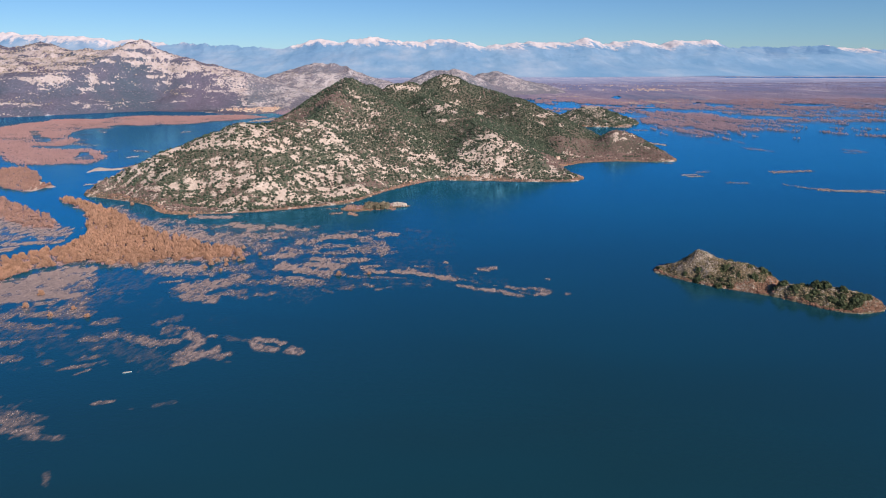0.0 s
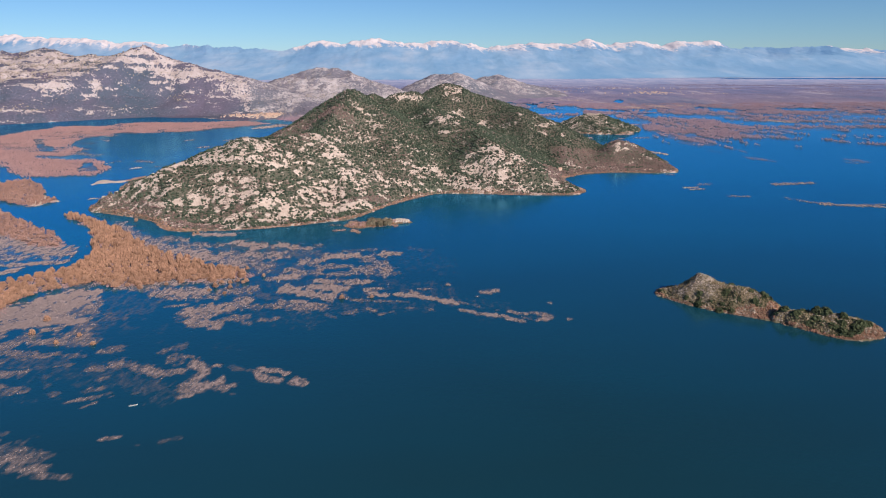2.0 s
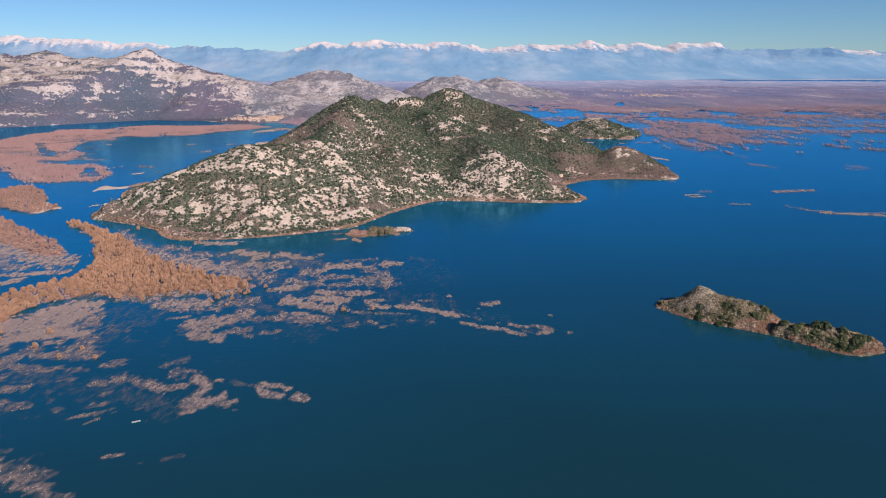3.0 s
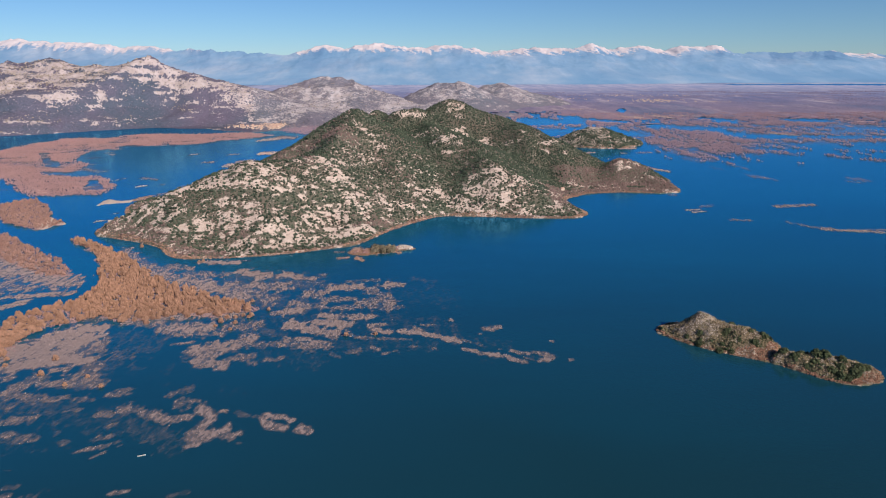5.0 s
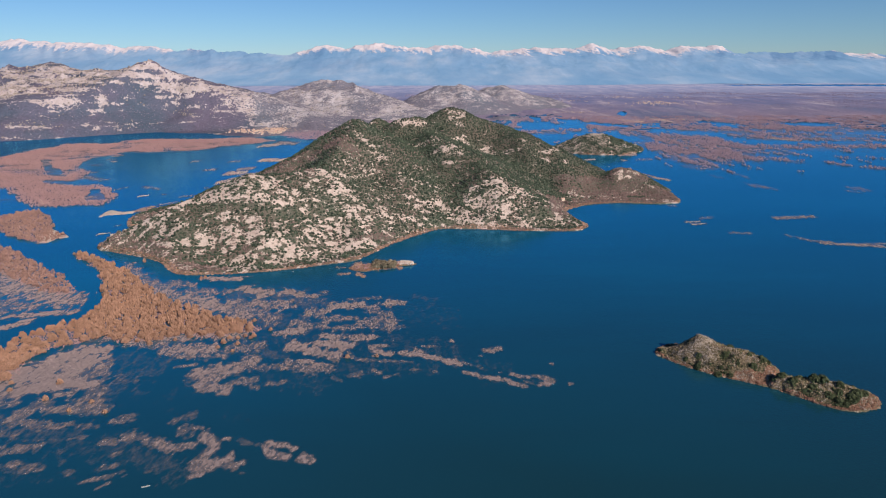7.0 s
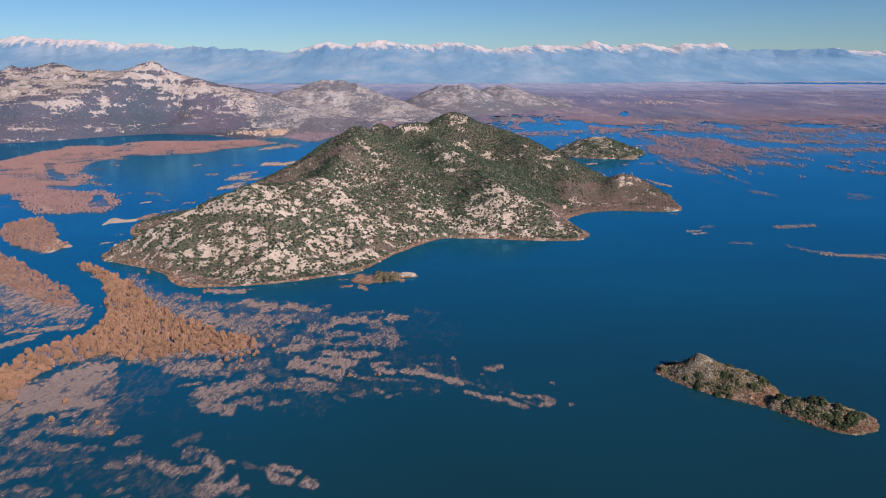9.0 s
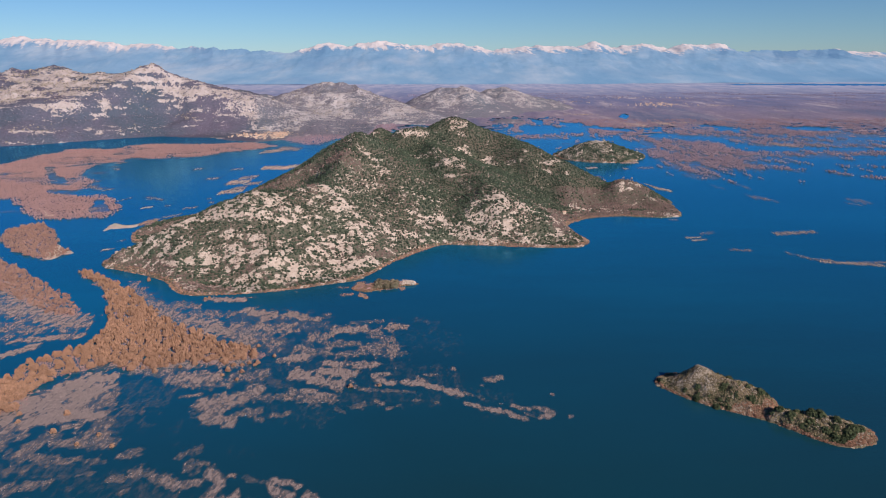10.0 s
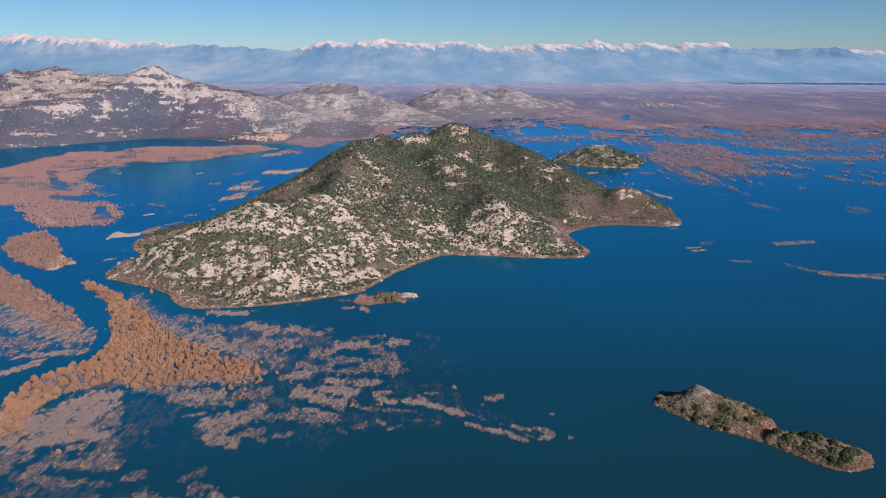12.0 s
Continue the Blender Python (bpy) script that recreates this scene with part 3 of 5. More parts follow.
# ---------------------------------------------------------------- smaller islands
def small_island(name, label, shore, ridges, cell, steep, rough, mat, rock_share, bush, bush_gap, bush_mats, green=0.48, crags=(), russet=(), shrubs=()):
    line = rounded(shore)
    lo, hi = line.min(0) - 4, line.max(0) + 4
    wob = (hi - lo).max() / 40

    def ground(x, y):
        d = inside(x, y, line) + wob * (0.5 * fbm(x, y, wob * 4, 3) + 0.45 * fbm(x, y, wob * 1.2, 2))
        h = ridge_land(x, y, ridges, 0.8, 1.5) + rough * (fbm(x, y, rough * 6, 4) + 0.6 * (ridged(x, y, rough * 3, 3) - 0.6))
        return np.where(d > 0, lower(np.maximum(h, 0.3), 0.1 + steep * np.maximum(d, 0), 0.6) + 0.3, d * 0.4)

    gx, gy = np.meshgrid(np.arange(lo[0], hi[0], cell), np.arange(lo[1], hi[1], cell))
    hz = ground(gx.ravel(), gy.ravel())
    faces = grid_faces(gx.shape[1], gx.shape[0])
    faces = faces[(hz[faces] > -1).any(1)]
    rk = rock_share + 0.45 * fbm(gx.ravel(), gy.ravel(), bush * 5, 4)
    v, faces, (rk,) = used_only(np.stack([gx.ravel(), gy.ravel(), hz], 1), faces, [rk])
    ob = tagged(new(name, mesh_of(name, v, faces, mat, True, rock=rk)), label, "island", kind="structure")
    x, y = scatter((*lo, *hi), bush_gap, lambda x, y: inside(x, y, line) > 0.3 * bush)
    d, pick = inside(x, y, line), rng.random(x.size) + 0.55 * fbm(x, y, bush * 11, 3)
    high = ground(x, y)
    crag = np.clip((high - 0.72 * high.max()) / (0.28 * high.max()), 0, 1) * 0.5
    pick = np.clip(pick + crag + 0.42 * brushed(x, y, crags, 0.5, bush * 8), 0, 0.999)
    fringe = (d < min(3.4 * bush, 1.6) + 0.8 * bush * fbm(x, y, bush * 14, 2) + 5 * brushed(x, y, russet, 0.4, bush * 8)) & (pick < 0.85)
    for k, (nm, m, test, lab) in enumerate((
            ("evergreen_scrub", bush_mats[0], (pick < green) & ~fringe, "rounded dark green bushes covering a small island"),
            ("bare_scrub", bush_mats[1], (pick >= green) & (pick < 0.90) & ~fringe, "bare tawny scrub and dry grass on a small island"),
            ("shore_scrub", RUSSET, fringe, "russet shrubs fringing the waterline of a small island"),
            ("boulders", bush_mats[2], (pick >= 0.90) & ~fringe, "grey limestone blocks of a small island"))):
        px, py = x[test], y[test]
        s = bush * rng.uniform(0.3, 1.0, px.size) * (0.75 if k == 3 else 1.0) * np.where(rng.random(px.size) < 0.10, 2.3 if k == 0 else 1.4, 1)
        vv, ff = clumps(np.stack([px, py, ground(px, py) + 0.25 * s], 1), s, s * 0.85, 0.42)
        tagged(new(nm, mesh_of(nm, vv, ff, m)), lab, "rocks" if k == 3 else "scrub", kind="stuff")
    for cx, cy, r in shrubs:
        n = int(26 + 22 * r)
        a, out = rng.random(n) * 6.283, np.sqrt(rng.random(n))
        px, py = cx + r * out * np.cos(a), cy + r * out * np.sin(a)
        lump = r * rng.uniform(0.16, 0.42, n)
        vv, ff = clumps(np.stack([px, py, ground(px, py) + 0.75 * r * np.sqrt(1.05 - out ** 2)], 1), lump, lump * 0.9, 0.4)
        root = new("shrub", None)
        root.matrix_basis = pose(cx, cy, float(ground(np.array([cx]), np.array([cy]))[0]))
        tagged(root, "dense dark green evergreen shrub on a small island", "shrub", "islet shrubs")
        base = np.array(root.matrix_basis.translation)
        part("foliage", mesh_of("foliage", vv - base, ff, bush_mats[0]), root)
        sv, sf = trunk_mesh(int(10 * cx))
        part("stem", mesh_of("stem", np.array(sv) * 0.6 * r, sf, BARK), root)
    return ob


MIXED = (ISLE_GREEN, ISLE_TAN, ROCK_GREY)
small_island("islet", "small steep rocky islet with grey crags and bushes",
             [(92.5, 290), (96, 280), (104, 271), (115, 262.5), (125, 256.5), (132, 256), (138, 268), (136, 277), (128, 287), (113, 295), (102, 297)],
             [(97, 287, 2, 108, 284, 6, .7), (109, 284, 9.5, 113, 282, 9, 1.0), (113, 282, 8.0, 124, 273, 7.2, .62), (124, 273, 7.2, 133, 265, 4.5, .6)],
             0.3, 1.1, 0.8, KARST_ISLE, 0.34, 0.34, 0.37, MIXED, 0.27,
             [(96, 284, 108, 280, 6, .8), (106, 290, 113, 280, 4, 1.0), (116, 281, 130, 270, 3, .5)], [(119, 260, 131, 262, 3.5, 1.0), (99, 272, 101, 271, 2, 1.0)],
             [(105.2, 271.5, 1.3), (111.5, 265, 1.4), (113.4, 267.5, 1.0), (122, 280, 1.3), (125.4, 264.4, 1.5), (130.5, 267.6, 1.5), (132, 269.3, 1.0), (126.2, 270.4, 0.9),
              (117, 273, 1.3), (107, 276, 1.1), (102, 277, 0.9), (116, 263, 0.9), (120, 267, 0.8), (128.5, 272.6, 0.7)])
small_island("islet", "low elongated islet covered in green and tawny scrub",
             [(128, 255), (135, 247), (142, 239), (150, 235), (161, 237), (165, 242), (164, 248), (156, 254), (142, 261), (133, 261)],
             [(134, 255, 4, 146, 250, 5, .6), (146, 250, 5, 160, 243, 3.4, .6)],
             0.3, 1.1, 0.7, KARST_ISLE, 0.28, 0.36, 0.37, MIXED, 0.34,
             [], [(154, 236, 163, 241, 3, 1.0)],
             [(133, 256, 1.6), (136, 252, 1.4), (139.5, 254.6, 1.2), (143.5, 251, 1.8), (146, 249, 1.7), (141.5, 247.5, 1.2), (145, 242.5, 1.4), (147.5, 239.5, 1.5), (150, 238.6, 1.3),
              (153, 240.5, 1.8), (155.5, 242, 1.6), (158, 242, 1.3), (151, 246, 1.4), (160, 247, 0.9), (148.5, 253, 0.9), (138, 259, 1.2), (149.6, 243.6, 1.2), (155, 249.5, 0.9)])
small_island("low_islet", "low islet of reeds, bare shrubs and a pale rock tip",
             [(-63, 416), (-52, 411), (-40, 419), (-22, 425), (-24, 429), (-41, 431), (-52, 427), (-60, 421)],
             [(-62, 418, 0.3, -44, 424, 0.5, .4), (-42, 425, 0.8, -34, 427, 0.8, .5), (-31, 427, 2.0, -26, 427, 1.8, .7)],
             0.5, 0.5, 0.3, KARST_ISLE, 0.1, 0.45, 0.7, (MARSH_BUSH, SHORE, SHORE))
for name, box_, gap, size, mat, label, kind in (
        ("bare_scrub", (-47, 418, -34, 430), 1.1, 1.6, TAWNY, "tawny green-brown shrubs in the middle of a low islet", "scrub"),
        ("boulders", (-33.5, 424.5, -23, 429), 0.7, 0.8, ROCK, "whitish limestone tip of a low islet", "rocks")):
    x, y = scatter(box_, gap, lambda x, y: inside(x, y, rounded([(-69, 412), (-53, 407), (-39, 417), (-22, 425), (-24, 429), (-41, 433), (-55, 430), (-65, 422)])) > 0.4)
    r = size * rng.uniform(0.5, 1.2, x.size)
    vv, ff = clumps(np.stack([x, y, (0.9 if kind == "scrub" else 0.7) + 1.1 * (kind == "rocks") * np.exp(-((x + 28.5) / 4) ** 2 - ((y - 427) / 2) ** 2)], 1), r, r, 0.35)
    tagged(new(name, mesh_of(name, vv, ff, mat)), label, kind, kind="stuff")
small_island("distant_islet", "wooded low island with scattered limestone patches",
             [(148, 992), (170, 952), (208, 936), (240, 940), (277, 985), (270, 1050), (215, 1075), (165, 1045)],
             [(165, 990, 9, 200, 985, 23, .42), (200, 985, 23, 218, 985, 23, .42), (218, 985, 23, 262, 995, 8, .34)],
             1.2, 0.7, 1.5, KARST, 0.30, 1.05, 1.4, (SCRUB, SCRUB, ROCK), 0.48, [(160, 985, 185, 965, 9, 1.0), (195, 985, 225, 982, 9, 1.0), (225, 960, 245, 965, 7, .9), (185, 955, 200, 950, 6, .8), (172, 962, 182, 955, 6, 1.0)])


x, y = 110.2 + 1.5 * rng.standard_normal(70), 283.2 + 1.1 * rng.standard_normal(70)
r = rng.uniform(0.2, 0.6, 70)
vv, ff = clumps(np.stack([x, y, 9.6 - 0.75 * np.hypot(x - 110, y - 283.4)], 1), r, r * 0.9, 0.4)
tagged(new("boulders", mesh_of("boulders", vv, ff, ROCK)), "pale limestone crag on top of a rocky islet", "rocks", kind="stuff")


x, y = scatter((131, 253, 139, 262), 1.2, lambda x, y: np.hypot((x - 134.5) / 3.5, (y - 257) / 3.5) < 1)
r = rng.uniform(0.6, 1.3, x.size)
vv, ff = clumps(np.stack([x, y, 0.6 + 0.5 * r], 1), r * 0.8, r * 1.2, 0.4)
tagged(new("shore_scrub", mesh_of("shore_scrub", vv, ff, RUSSET)), "tall russet shrubs in the gap between two islets", "scrub", kind="stuff")


x, y = -84 + 14 * rng.standard_normal(8), rng.normal(-2.0, 2.5, 8)
r = rng.uniform(0.2, 0.42, 8)
vv, ff = clumps(np.stack([x, 413.5 + 0.30 * (x + 98) + y, 0.05 + 0 * x], 1), r, r * 0.6, 0.3)
tagged(new("shore_stones", mesh_of("shore_stones", vv, ff, ROCK_GREY)), "pale stones breaking the water off the island's shore", "rocks", kind="stuff")


# ---------------------------------------------------------------- reed beds
def clear_of(x, y, lanes):
    """True away from open lanes of water (ax, ay, bx, by, half width)."""
    ok = np.ones(np.shape(x), bool)
    for ax, ay, bx, by, r in lanes:
        ok &= to_segment(x, y, ax, ay, bx, by)[0] + 0.4 * r * fbm(x, y, 3 * r, 2) > r
    return ok


def reed_thickness(x, y, d, cover, hole, ragged):
    return cover - 0.30 + 0.55 * fbm(x * 0.7, y, hole * 2.2, 3, 0.6) + 0.60 * fbm(x * 0.8, y, hole * 0.55, 3, 0.6) + 0.30 * np.clip(d / (3 * ragged), 0, 1)


sheets_laid = []


def drowned_mat(line, cover, ragged, hole, cell=0.95):
    """A sheet of drowned reeds at the surface, thinning out past the bed's edge."""
    lo, hi = line.min(0) - 3 * ragged, line.max(0) + 3 * ragged
    gx, gy = np.meshgrid(np.arange(lo[0], hi[0], cell), np.arange(lo[1], hi[1], cell))
    x, y = gx.ravel(), gy.ravel()
    d = inside(x, y, line) + ragged * 1.3 * fbm(x, y, ragged * 3, 3)
    thick = (0.30 + 0.62 * reed_thickness(x, y, d, cover, hole, ragged)) * step(-2.2 * ragged, 0.8 * ragged, d) - 0.25 * step(0.5 * ragged, -2.2 * ragged, d)
    f = grid_faces(gx.shape[1], gx.shape[0])
    f = f[(thick[f] > -0.2).any(1)]
    z = 0.02 + 0.003 * len(sheets_laid)
    v, f, (thick,) = used_only(np.stack([x, y, np.full(x.size, z)], 1), f, [thick])
    sheet = new("drowned_reeds", mesh_of("drowned_reeds", v, f, DROWNED, True, cover=thick))
    sheets_laid.append(sheet)
    tagged(sheet, "thin streaked mat of drowned reeds at the water's surface", "reeds", kind="stuff")


def reed_bed(corners, cover, label="dry pinkish-brown reeds standing in shallow water", cell=0.34, tall=0.30, mat=REED, ragged=2.4, hole=3.5, lanes=()):
    line = rounded(corners)
    if cell < 0.7:
        drowned_mat(line, cover, ragged, hole)
    lo, hi = line.min(0) - ragged, line.max(0) + ragged
    near = lambda x, y: inside(x, y, line) + ragged * 1.3 * fbm(x, y, ragged * 3, 3)
    x, y = scatter((*lo, *hi), cell, lambda x, y: near(x, y) > 0)
    d = near(x, y)
    thick = reed_thickness(x, y, d, cover, hole, ragged)
    keep = ((0.75 * step(-0.05, 1.0, thick) if cell < 0.7 else step(-0.12, 0.72, thick)) > rng.random(x.size)) & clear_of(x, y, lanes)
    x, y = x[keep], y[keep]
    if x.size < 4:
        return
    n, c = x.size, np.stack([x, y, 0.02 + 0.04 * rng.random(x.size)], 1)
    turn = rng.random(n)[:, None] * 6.283 + np.arange(4) * 6.283 / 4
    rad = cell * rng.uniform(0.25, 0.7, (n, 1)) * rng.uniform(0.7, 1.3, (n, 4))
    low = c[:, None] + np.stack([np.cos(turn) * rad, np.sin(turn) * rad, np.zeros_like(turn)], -1)
    tip = c + np.stack([rng.normal(0, 0.12, n), rng.normal(0, 0.12, n), tall * rng.uniform(0.1, 1.0, n)], 1)
    v = np.concatenate([low, tip[:, None]], 1).reshape(-1, 3)
    f = np.array([(k, (k + 1) % 4, 4) for k in range(4)])[None] + (np.arange(n) * 5)[:, None, None]
    tagged(new("reed_bed", mesh_of("reed_bed", v, f.reshape(-1, 3), mat)), label, "reeds", kind="stuff")


REED_FIELDS = []
REED_FIELDS.append(("wide pinkish-brown raft of dry reeds on shallow water", [
    (-156.5, 293.2, -164.7, 288.8, 4.2, 1.17), (-164.7, 288.8, -175.9, 276.9, 9.5, 1.17), (-183.9, 265.9, -160.1, 265.8, 11.1, 1.17),
    (-171.5, 253.1, -148.9, 258, 8, 1.1), (-164.5, 274, -155.1, 279.8, 9, 1.17), (-149.8, 274, -140.6, 248.2, 8, 0.59),
    (-177.6, 248.3, -165.5, 250.6, 5.6, 0.71), (-162.2, 230.5, -157.5, 236.9, 5, 0.63), (-158.8, 239.1, -131.1, 235.6, 4.5, 0.63),
    (-165.1, 228.5, -146.8, 225.6, 3.3, 0.55), (-148.9, 225.6, -140, 224.4, 2.3, 0.55), (-127.3, 223.6, -138.6, 225.6, 1.8, 0.4),
    (-161.7, 216.7, -154, 220.5, 3.6, 0.48), (-137.3, 258, -130.3, 263.1, 4.5, 0.3), (-176.2, 239.1, -167.5, 242.7, 4.2, 0.55),
    (-144.6, 236.9, -136, 241.3, 4, 0.63), (-194.4, 253.1, -186.1, 258.1, 11.9, 1.05), (-179, 230.5, -173.4, 234.7, 9.1, 0.63),
]))
REED_FIELDS.append(("broken wisps of dry reeds on dark water", [
    (-147.3, 209.5, -140.6, 211.3, 3.7, 0.64), (-143.7, 200.3, -139.9, 200.3, 2.3, 0.77), (-150.9, 197.1, -132.9, 197.8, 2.6, 0.42),
    (-135.3, 197.1, -133.4, 197.1, 1.1, 0.85), (-133.2, 215.6, -127.2, 217.5, 1.3, 0.47), (-120.4, 213.8, -115.5, 213.8, 2, 0.47),
    (-112.9, 206, -110.3, 206.7, 1.9, 0.42), (-112, 198.4, -109.7, 199.4, 2.1, 0.51), (-106.9, 195.3, -105.5, 196.2, 1.7, 0.51),
    (-123.4, 195.6, -121.6, 195.6, 2.1, 0.38), (-116, 190.1, -107.2, 194, 1.4, 0.51), (-109.2, 187.1, -106.3, 190.1, 1, 0.51),
    (-103, 194.6, -104.1, 193.1, 1, 0.42), (-97.7, 196.2, -96.6, 196.2, 1, 0.3), (-132.9, 207.7, -127.3, 201, 2.3, 0.21),
    (-159.7, 207.7, -151, 206, 4.1, 0.51),
]))
REED_FIELDS.append(("ragged tawny drift of reeds on open water", [
    (-122.4, 228.4, -118.1, 230.5, 3.6, 0.55), (-113.8, 218.6, -105.2, 214.9, 3.3, 0.64), (-105.2, 214.9, -95.2, 209.5, 3.1, 0.64),
    (-95.2, 209.5, -88.1, 211.2, 3, 0.69), (-96.2, 222.4, -91.5, 220.5, 3.3, 0.55), (-100.5, 228.4, -95.8, 232.5, 3.1, 0.46),
    (-90.8, 218.6, -92.1, 216.7, 2, 0.55), (-86.8, 218.6, -81.9, 213, 3.5, 0.78), (-81.3, 211.2, -80.9, 204.3, 3.6, 0.83),
    (-83, 199.4, -73.8, 202.6, 4.1, 0.78), (-72.8, 199.4, -67.7, 201, 2.4, 0.64), (-67, 195.3, -65.2, 195.3, 1, 0.46),
    (-82.5, 193.1, -79.5, 194.6, 2, 0.69), (-78.6, 215.9, -77.2, 215.9, 1.5, 0.55), (-87.5, 204.3, -88.2, 201, 1.1, 0.37),
    (-90, 223.2, -88.8, 223.2, 1.2, 0.46),
]))
REED_FIELDS.append(("small curled islands of pale dry reeds", [
    (-62.8, 213, -53.7, 210.9, 1.7, 0.79), (-61.4, 207.6, -54.1, 204.3, 2.1, 0.79), (-53.3, 209.2, -52.2, 210, 1.7, 0.79),
    (-64, 211.8, -61.6, 208.4, 1.3, 0.62), (-50.2, 203.1, -45.4, 202.3, 1.6, 0.75), (-49.8, 205.9, -46, 205.1, 1.2, 0.62),
    (-78.8, 216.2, -77.1, 216.2, 1.8, 0.53), (-72.6, 214, -66.2, 211.8, 1.8, 0.31), (-95.1, 169.2, -90.3, 169.8, 1, 0.66),
    (-78.1, 167.7, -73.5, 170, 1.5, 0.26), (-83.9, 166.1, -82.8, 166.1, 0.6, 0.26),
]))
REED_FIELDS.append(("thin grey-brown patch of drowned reeds", [
    (-125.6, 163.3, -109.6, 159.3, 4.7, 0.54), (-110.3, 155.5, -102.3, 154.2, 2.3, 0.5), (-109.6, 161.9, -104.3, 160.6, 2.1, 0.4),
    (-104.1, 152.3, -94.3, 151.3, 1.4, 0.4), (-114.4, 170.2, -112, 170.2, 2, 0.14), (-126.3, 171.7, -122.7, 172.3, 1.4, 0.36),
    (-131.7, 180.3, -129.6, 180.3, 0.8, 0.36),
]))
REED_FIELDS.append(("small lone tuft of drowned reeds", [
    (-89.7, 136.4, -87, 131.7, 1, 0.6),
]))
REED_FIELDS.append(("pale drowned reeds along the flooded wood's edge", [
    (-127.4, 291.8, -108, 291.7, 8, 0.75), (-101.6, 291.7, -87.5, 296.8, 6, 0.6), (-104, 287.4, -99.3, 284.3, 2.5, 0.6),
    (-87.3, 301, -84.7, 301, 2.8, 0.5), (-118, 273.9, -109.2, 276.7, 1.8, 0.5), (-150.3, 299.6, -132, 296.9, 4.3, 0.6),
    (-161.1, 308, -124.5, 305, 5.2, 0.7), (-179.3, 302, -159.5, 305, 5.3, 0.45), (-124.3, 312, -101.9, 310, 6.7, 0.7),
]))
REED_FIELDS.append(("dense rounded raft of pinkish dry reeds", [
    (-106.5, 265.7, -87.9, 279.6, 5.3, 0.85), (-101.2, 260.4, -91.9, 268.3, 5.5, 0.9), (-99.4, 255.4, -89.5, 252.9, 4.1, 0.9),
    (-90.3, 271.1, -85.4, 279.6, 5.3, 0.8), (-89, 258.9, -80.6, 262, 3.2, 0.6), (-81.4, 273.8, -71.7, 273.8, 3.5, 0.55),
    (-74.6, 256.8, -67.4, 260.4, 2.1, 0.6), (-79.5, 253.9, -77.3, 253.9, 2, 0.4),
]))
REED_FIELDS.append(("bright narrow rafts of dry reeds", [
    (-73.3, 298, -64.2, 291.6, 5.2, 0.95), (-64.2, 291.6, -50.2, 284.2, 5, 1), (-60.6, 300, -45.3, 294.7, 4.6, 1),
    (-50.4, 290.3, -48.6, 290.3, 1.9, 0.9), (-64.6, 274.9, -53.2, 272.6, 5.1, 0.7), (-71.1, 276.6, -69.9, 276.6, 4.7, 0.55),
    (-65.5, 279.5, -57.6, 276.6, 3.5, 0.8), (-43.9, 284.2, -35.8, 279.4, 1.8, 0.4), (-85.3, 288.6, -74.4, 285.5, 5.7, 0.2),
]))
REED_FIELDS.append(("lacy open mesh of reeds on blue water", [
    (-76.7, 313, -74.4, 315, 5.9, 0.9), (-75.3, 326, -69, 338, 8.1, 0.62), (-61.8, 348, -47, 351, 5.3, 0.8), (-68.9, 323, -38.3, 326, 13.1, 0.52),
    (-60.7, 308, -36.2, 306, 4.2, 0.75), (-40.4, 347, -29.5, 322, 8.1, 0.52), (-31.9, 319, -23.7, 320, 3, 0.5), (-32.6, 354, -25.3, 354, 4.5, 0.85),
    (-54.3, 360, -38.9, 362, 2.8, 0.4), (-29.4, 360, 1.6, 346, 8, 0.12), (-18.7, 364, -7.7, 360, 4.7, 0.2),
]))
REED_FIELDS.append(("mauve-brown reeds below the rocky shore", [
    (-120.2, 378, -100.3, 370, 5.1, 0.85), (-104.5, 365, -102.3, 365, 3.9, 0.9), (-94.4, 372, -83.9, 368, 5, 0.8), (-83.9, 368, -74, 366, 2.9, 0.8),
    (-71.8, 374, -69, 373, 2, 0.5), (-150.2, 375, -126.5, 372, 5.2, 0.5), (-166, 390, -149.9, 383, 5.6, 0.6), (-119.2, 353, -86.6, 351, 8.2, 0.6),
    (-102.5, 343, -90.6, 330, 8.4, 0.5), (-146.6, 365, -121.8, 347, 8.6, 0.75), (-118.8, 347, -103.2, 334, 8.7, 0.65),
    (-83.6, 311, -80.3, 311, 2.9, 0.6), (-169.7, 375, -149.8, 365, 8.4, 0.6), (-207.1, 425, -179.5, 391, 7.6, 0.5),
    (-179.5, 391, -159.9, 375, 6.7, 0.45),
]))
REED_FIELDS.append(("long thin ridge of dry reeds on open water", [
    (-36.3, 294.7, -30, 296.6, 2.6, 0.8), (-33, 288.4, -26.6, 287.1, 3.1, 0.85), (-21.6, 288.3, -8.8, 284.1, 2.4, 1),
    (-13.6, 291.4, -12.1, 291.4, 3.1, 0.9), (-8.8, 284.1, 4.9, 276.4, 2.6, 1), (6.1, 277.6, 13.3, 273.6, 1.7, 0.4),
    (-13, 295.9, -6.5, 294.6, 1.6, 0.6), (-41, 281.2, -16, 278.8, 1.8, 0.4), (-48.2, 264, -44.1, 260.3, 1.6, 0.45),
    (-41.4, 265.5, -36.9, 268.2, 2.2, 0.5), (-32.5, 270.9, -29.8, 268.2, 2.2, 0.55), (-27, 263.9, -21.4, 267.1, 1.6, 0.5),
    (-16.8, 270.9, -13.3, 271.4, 1.1, 0.4), (-6.5, 269.2, -5.3, 269.2, 1.1, 0.5),
]))
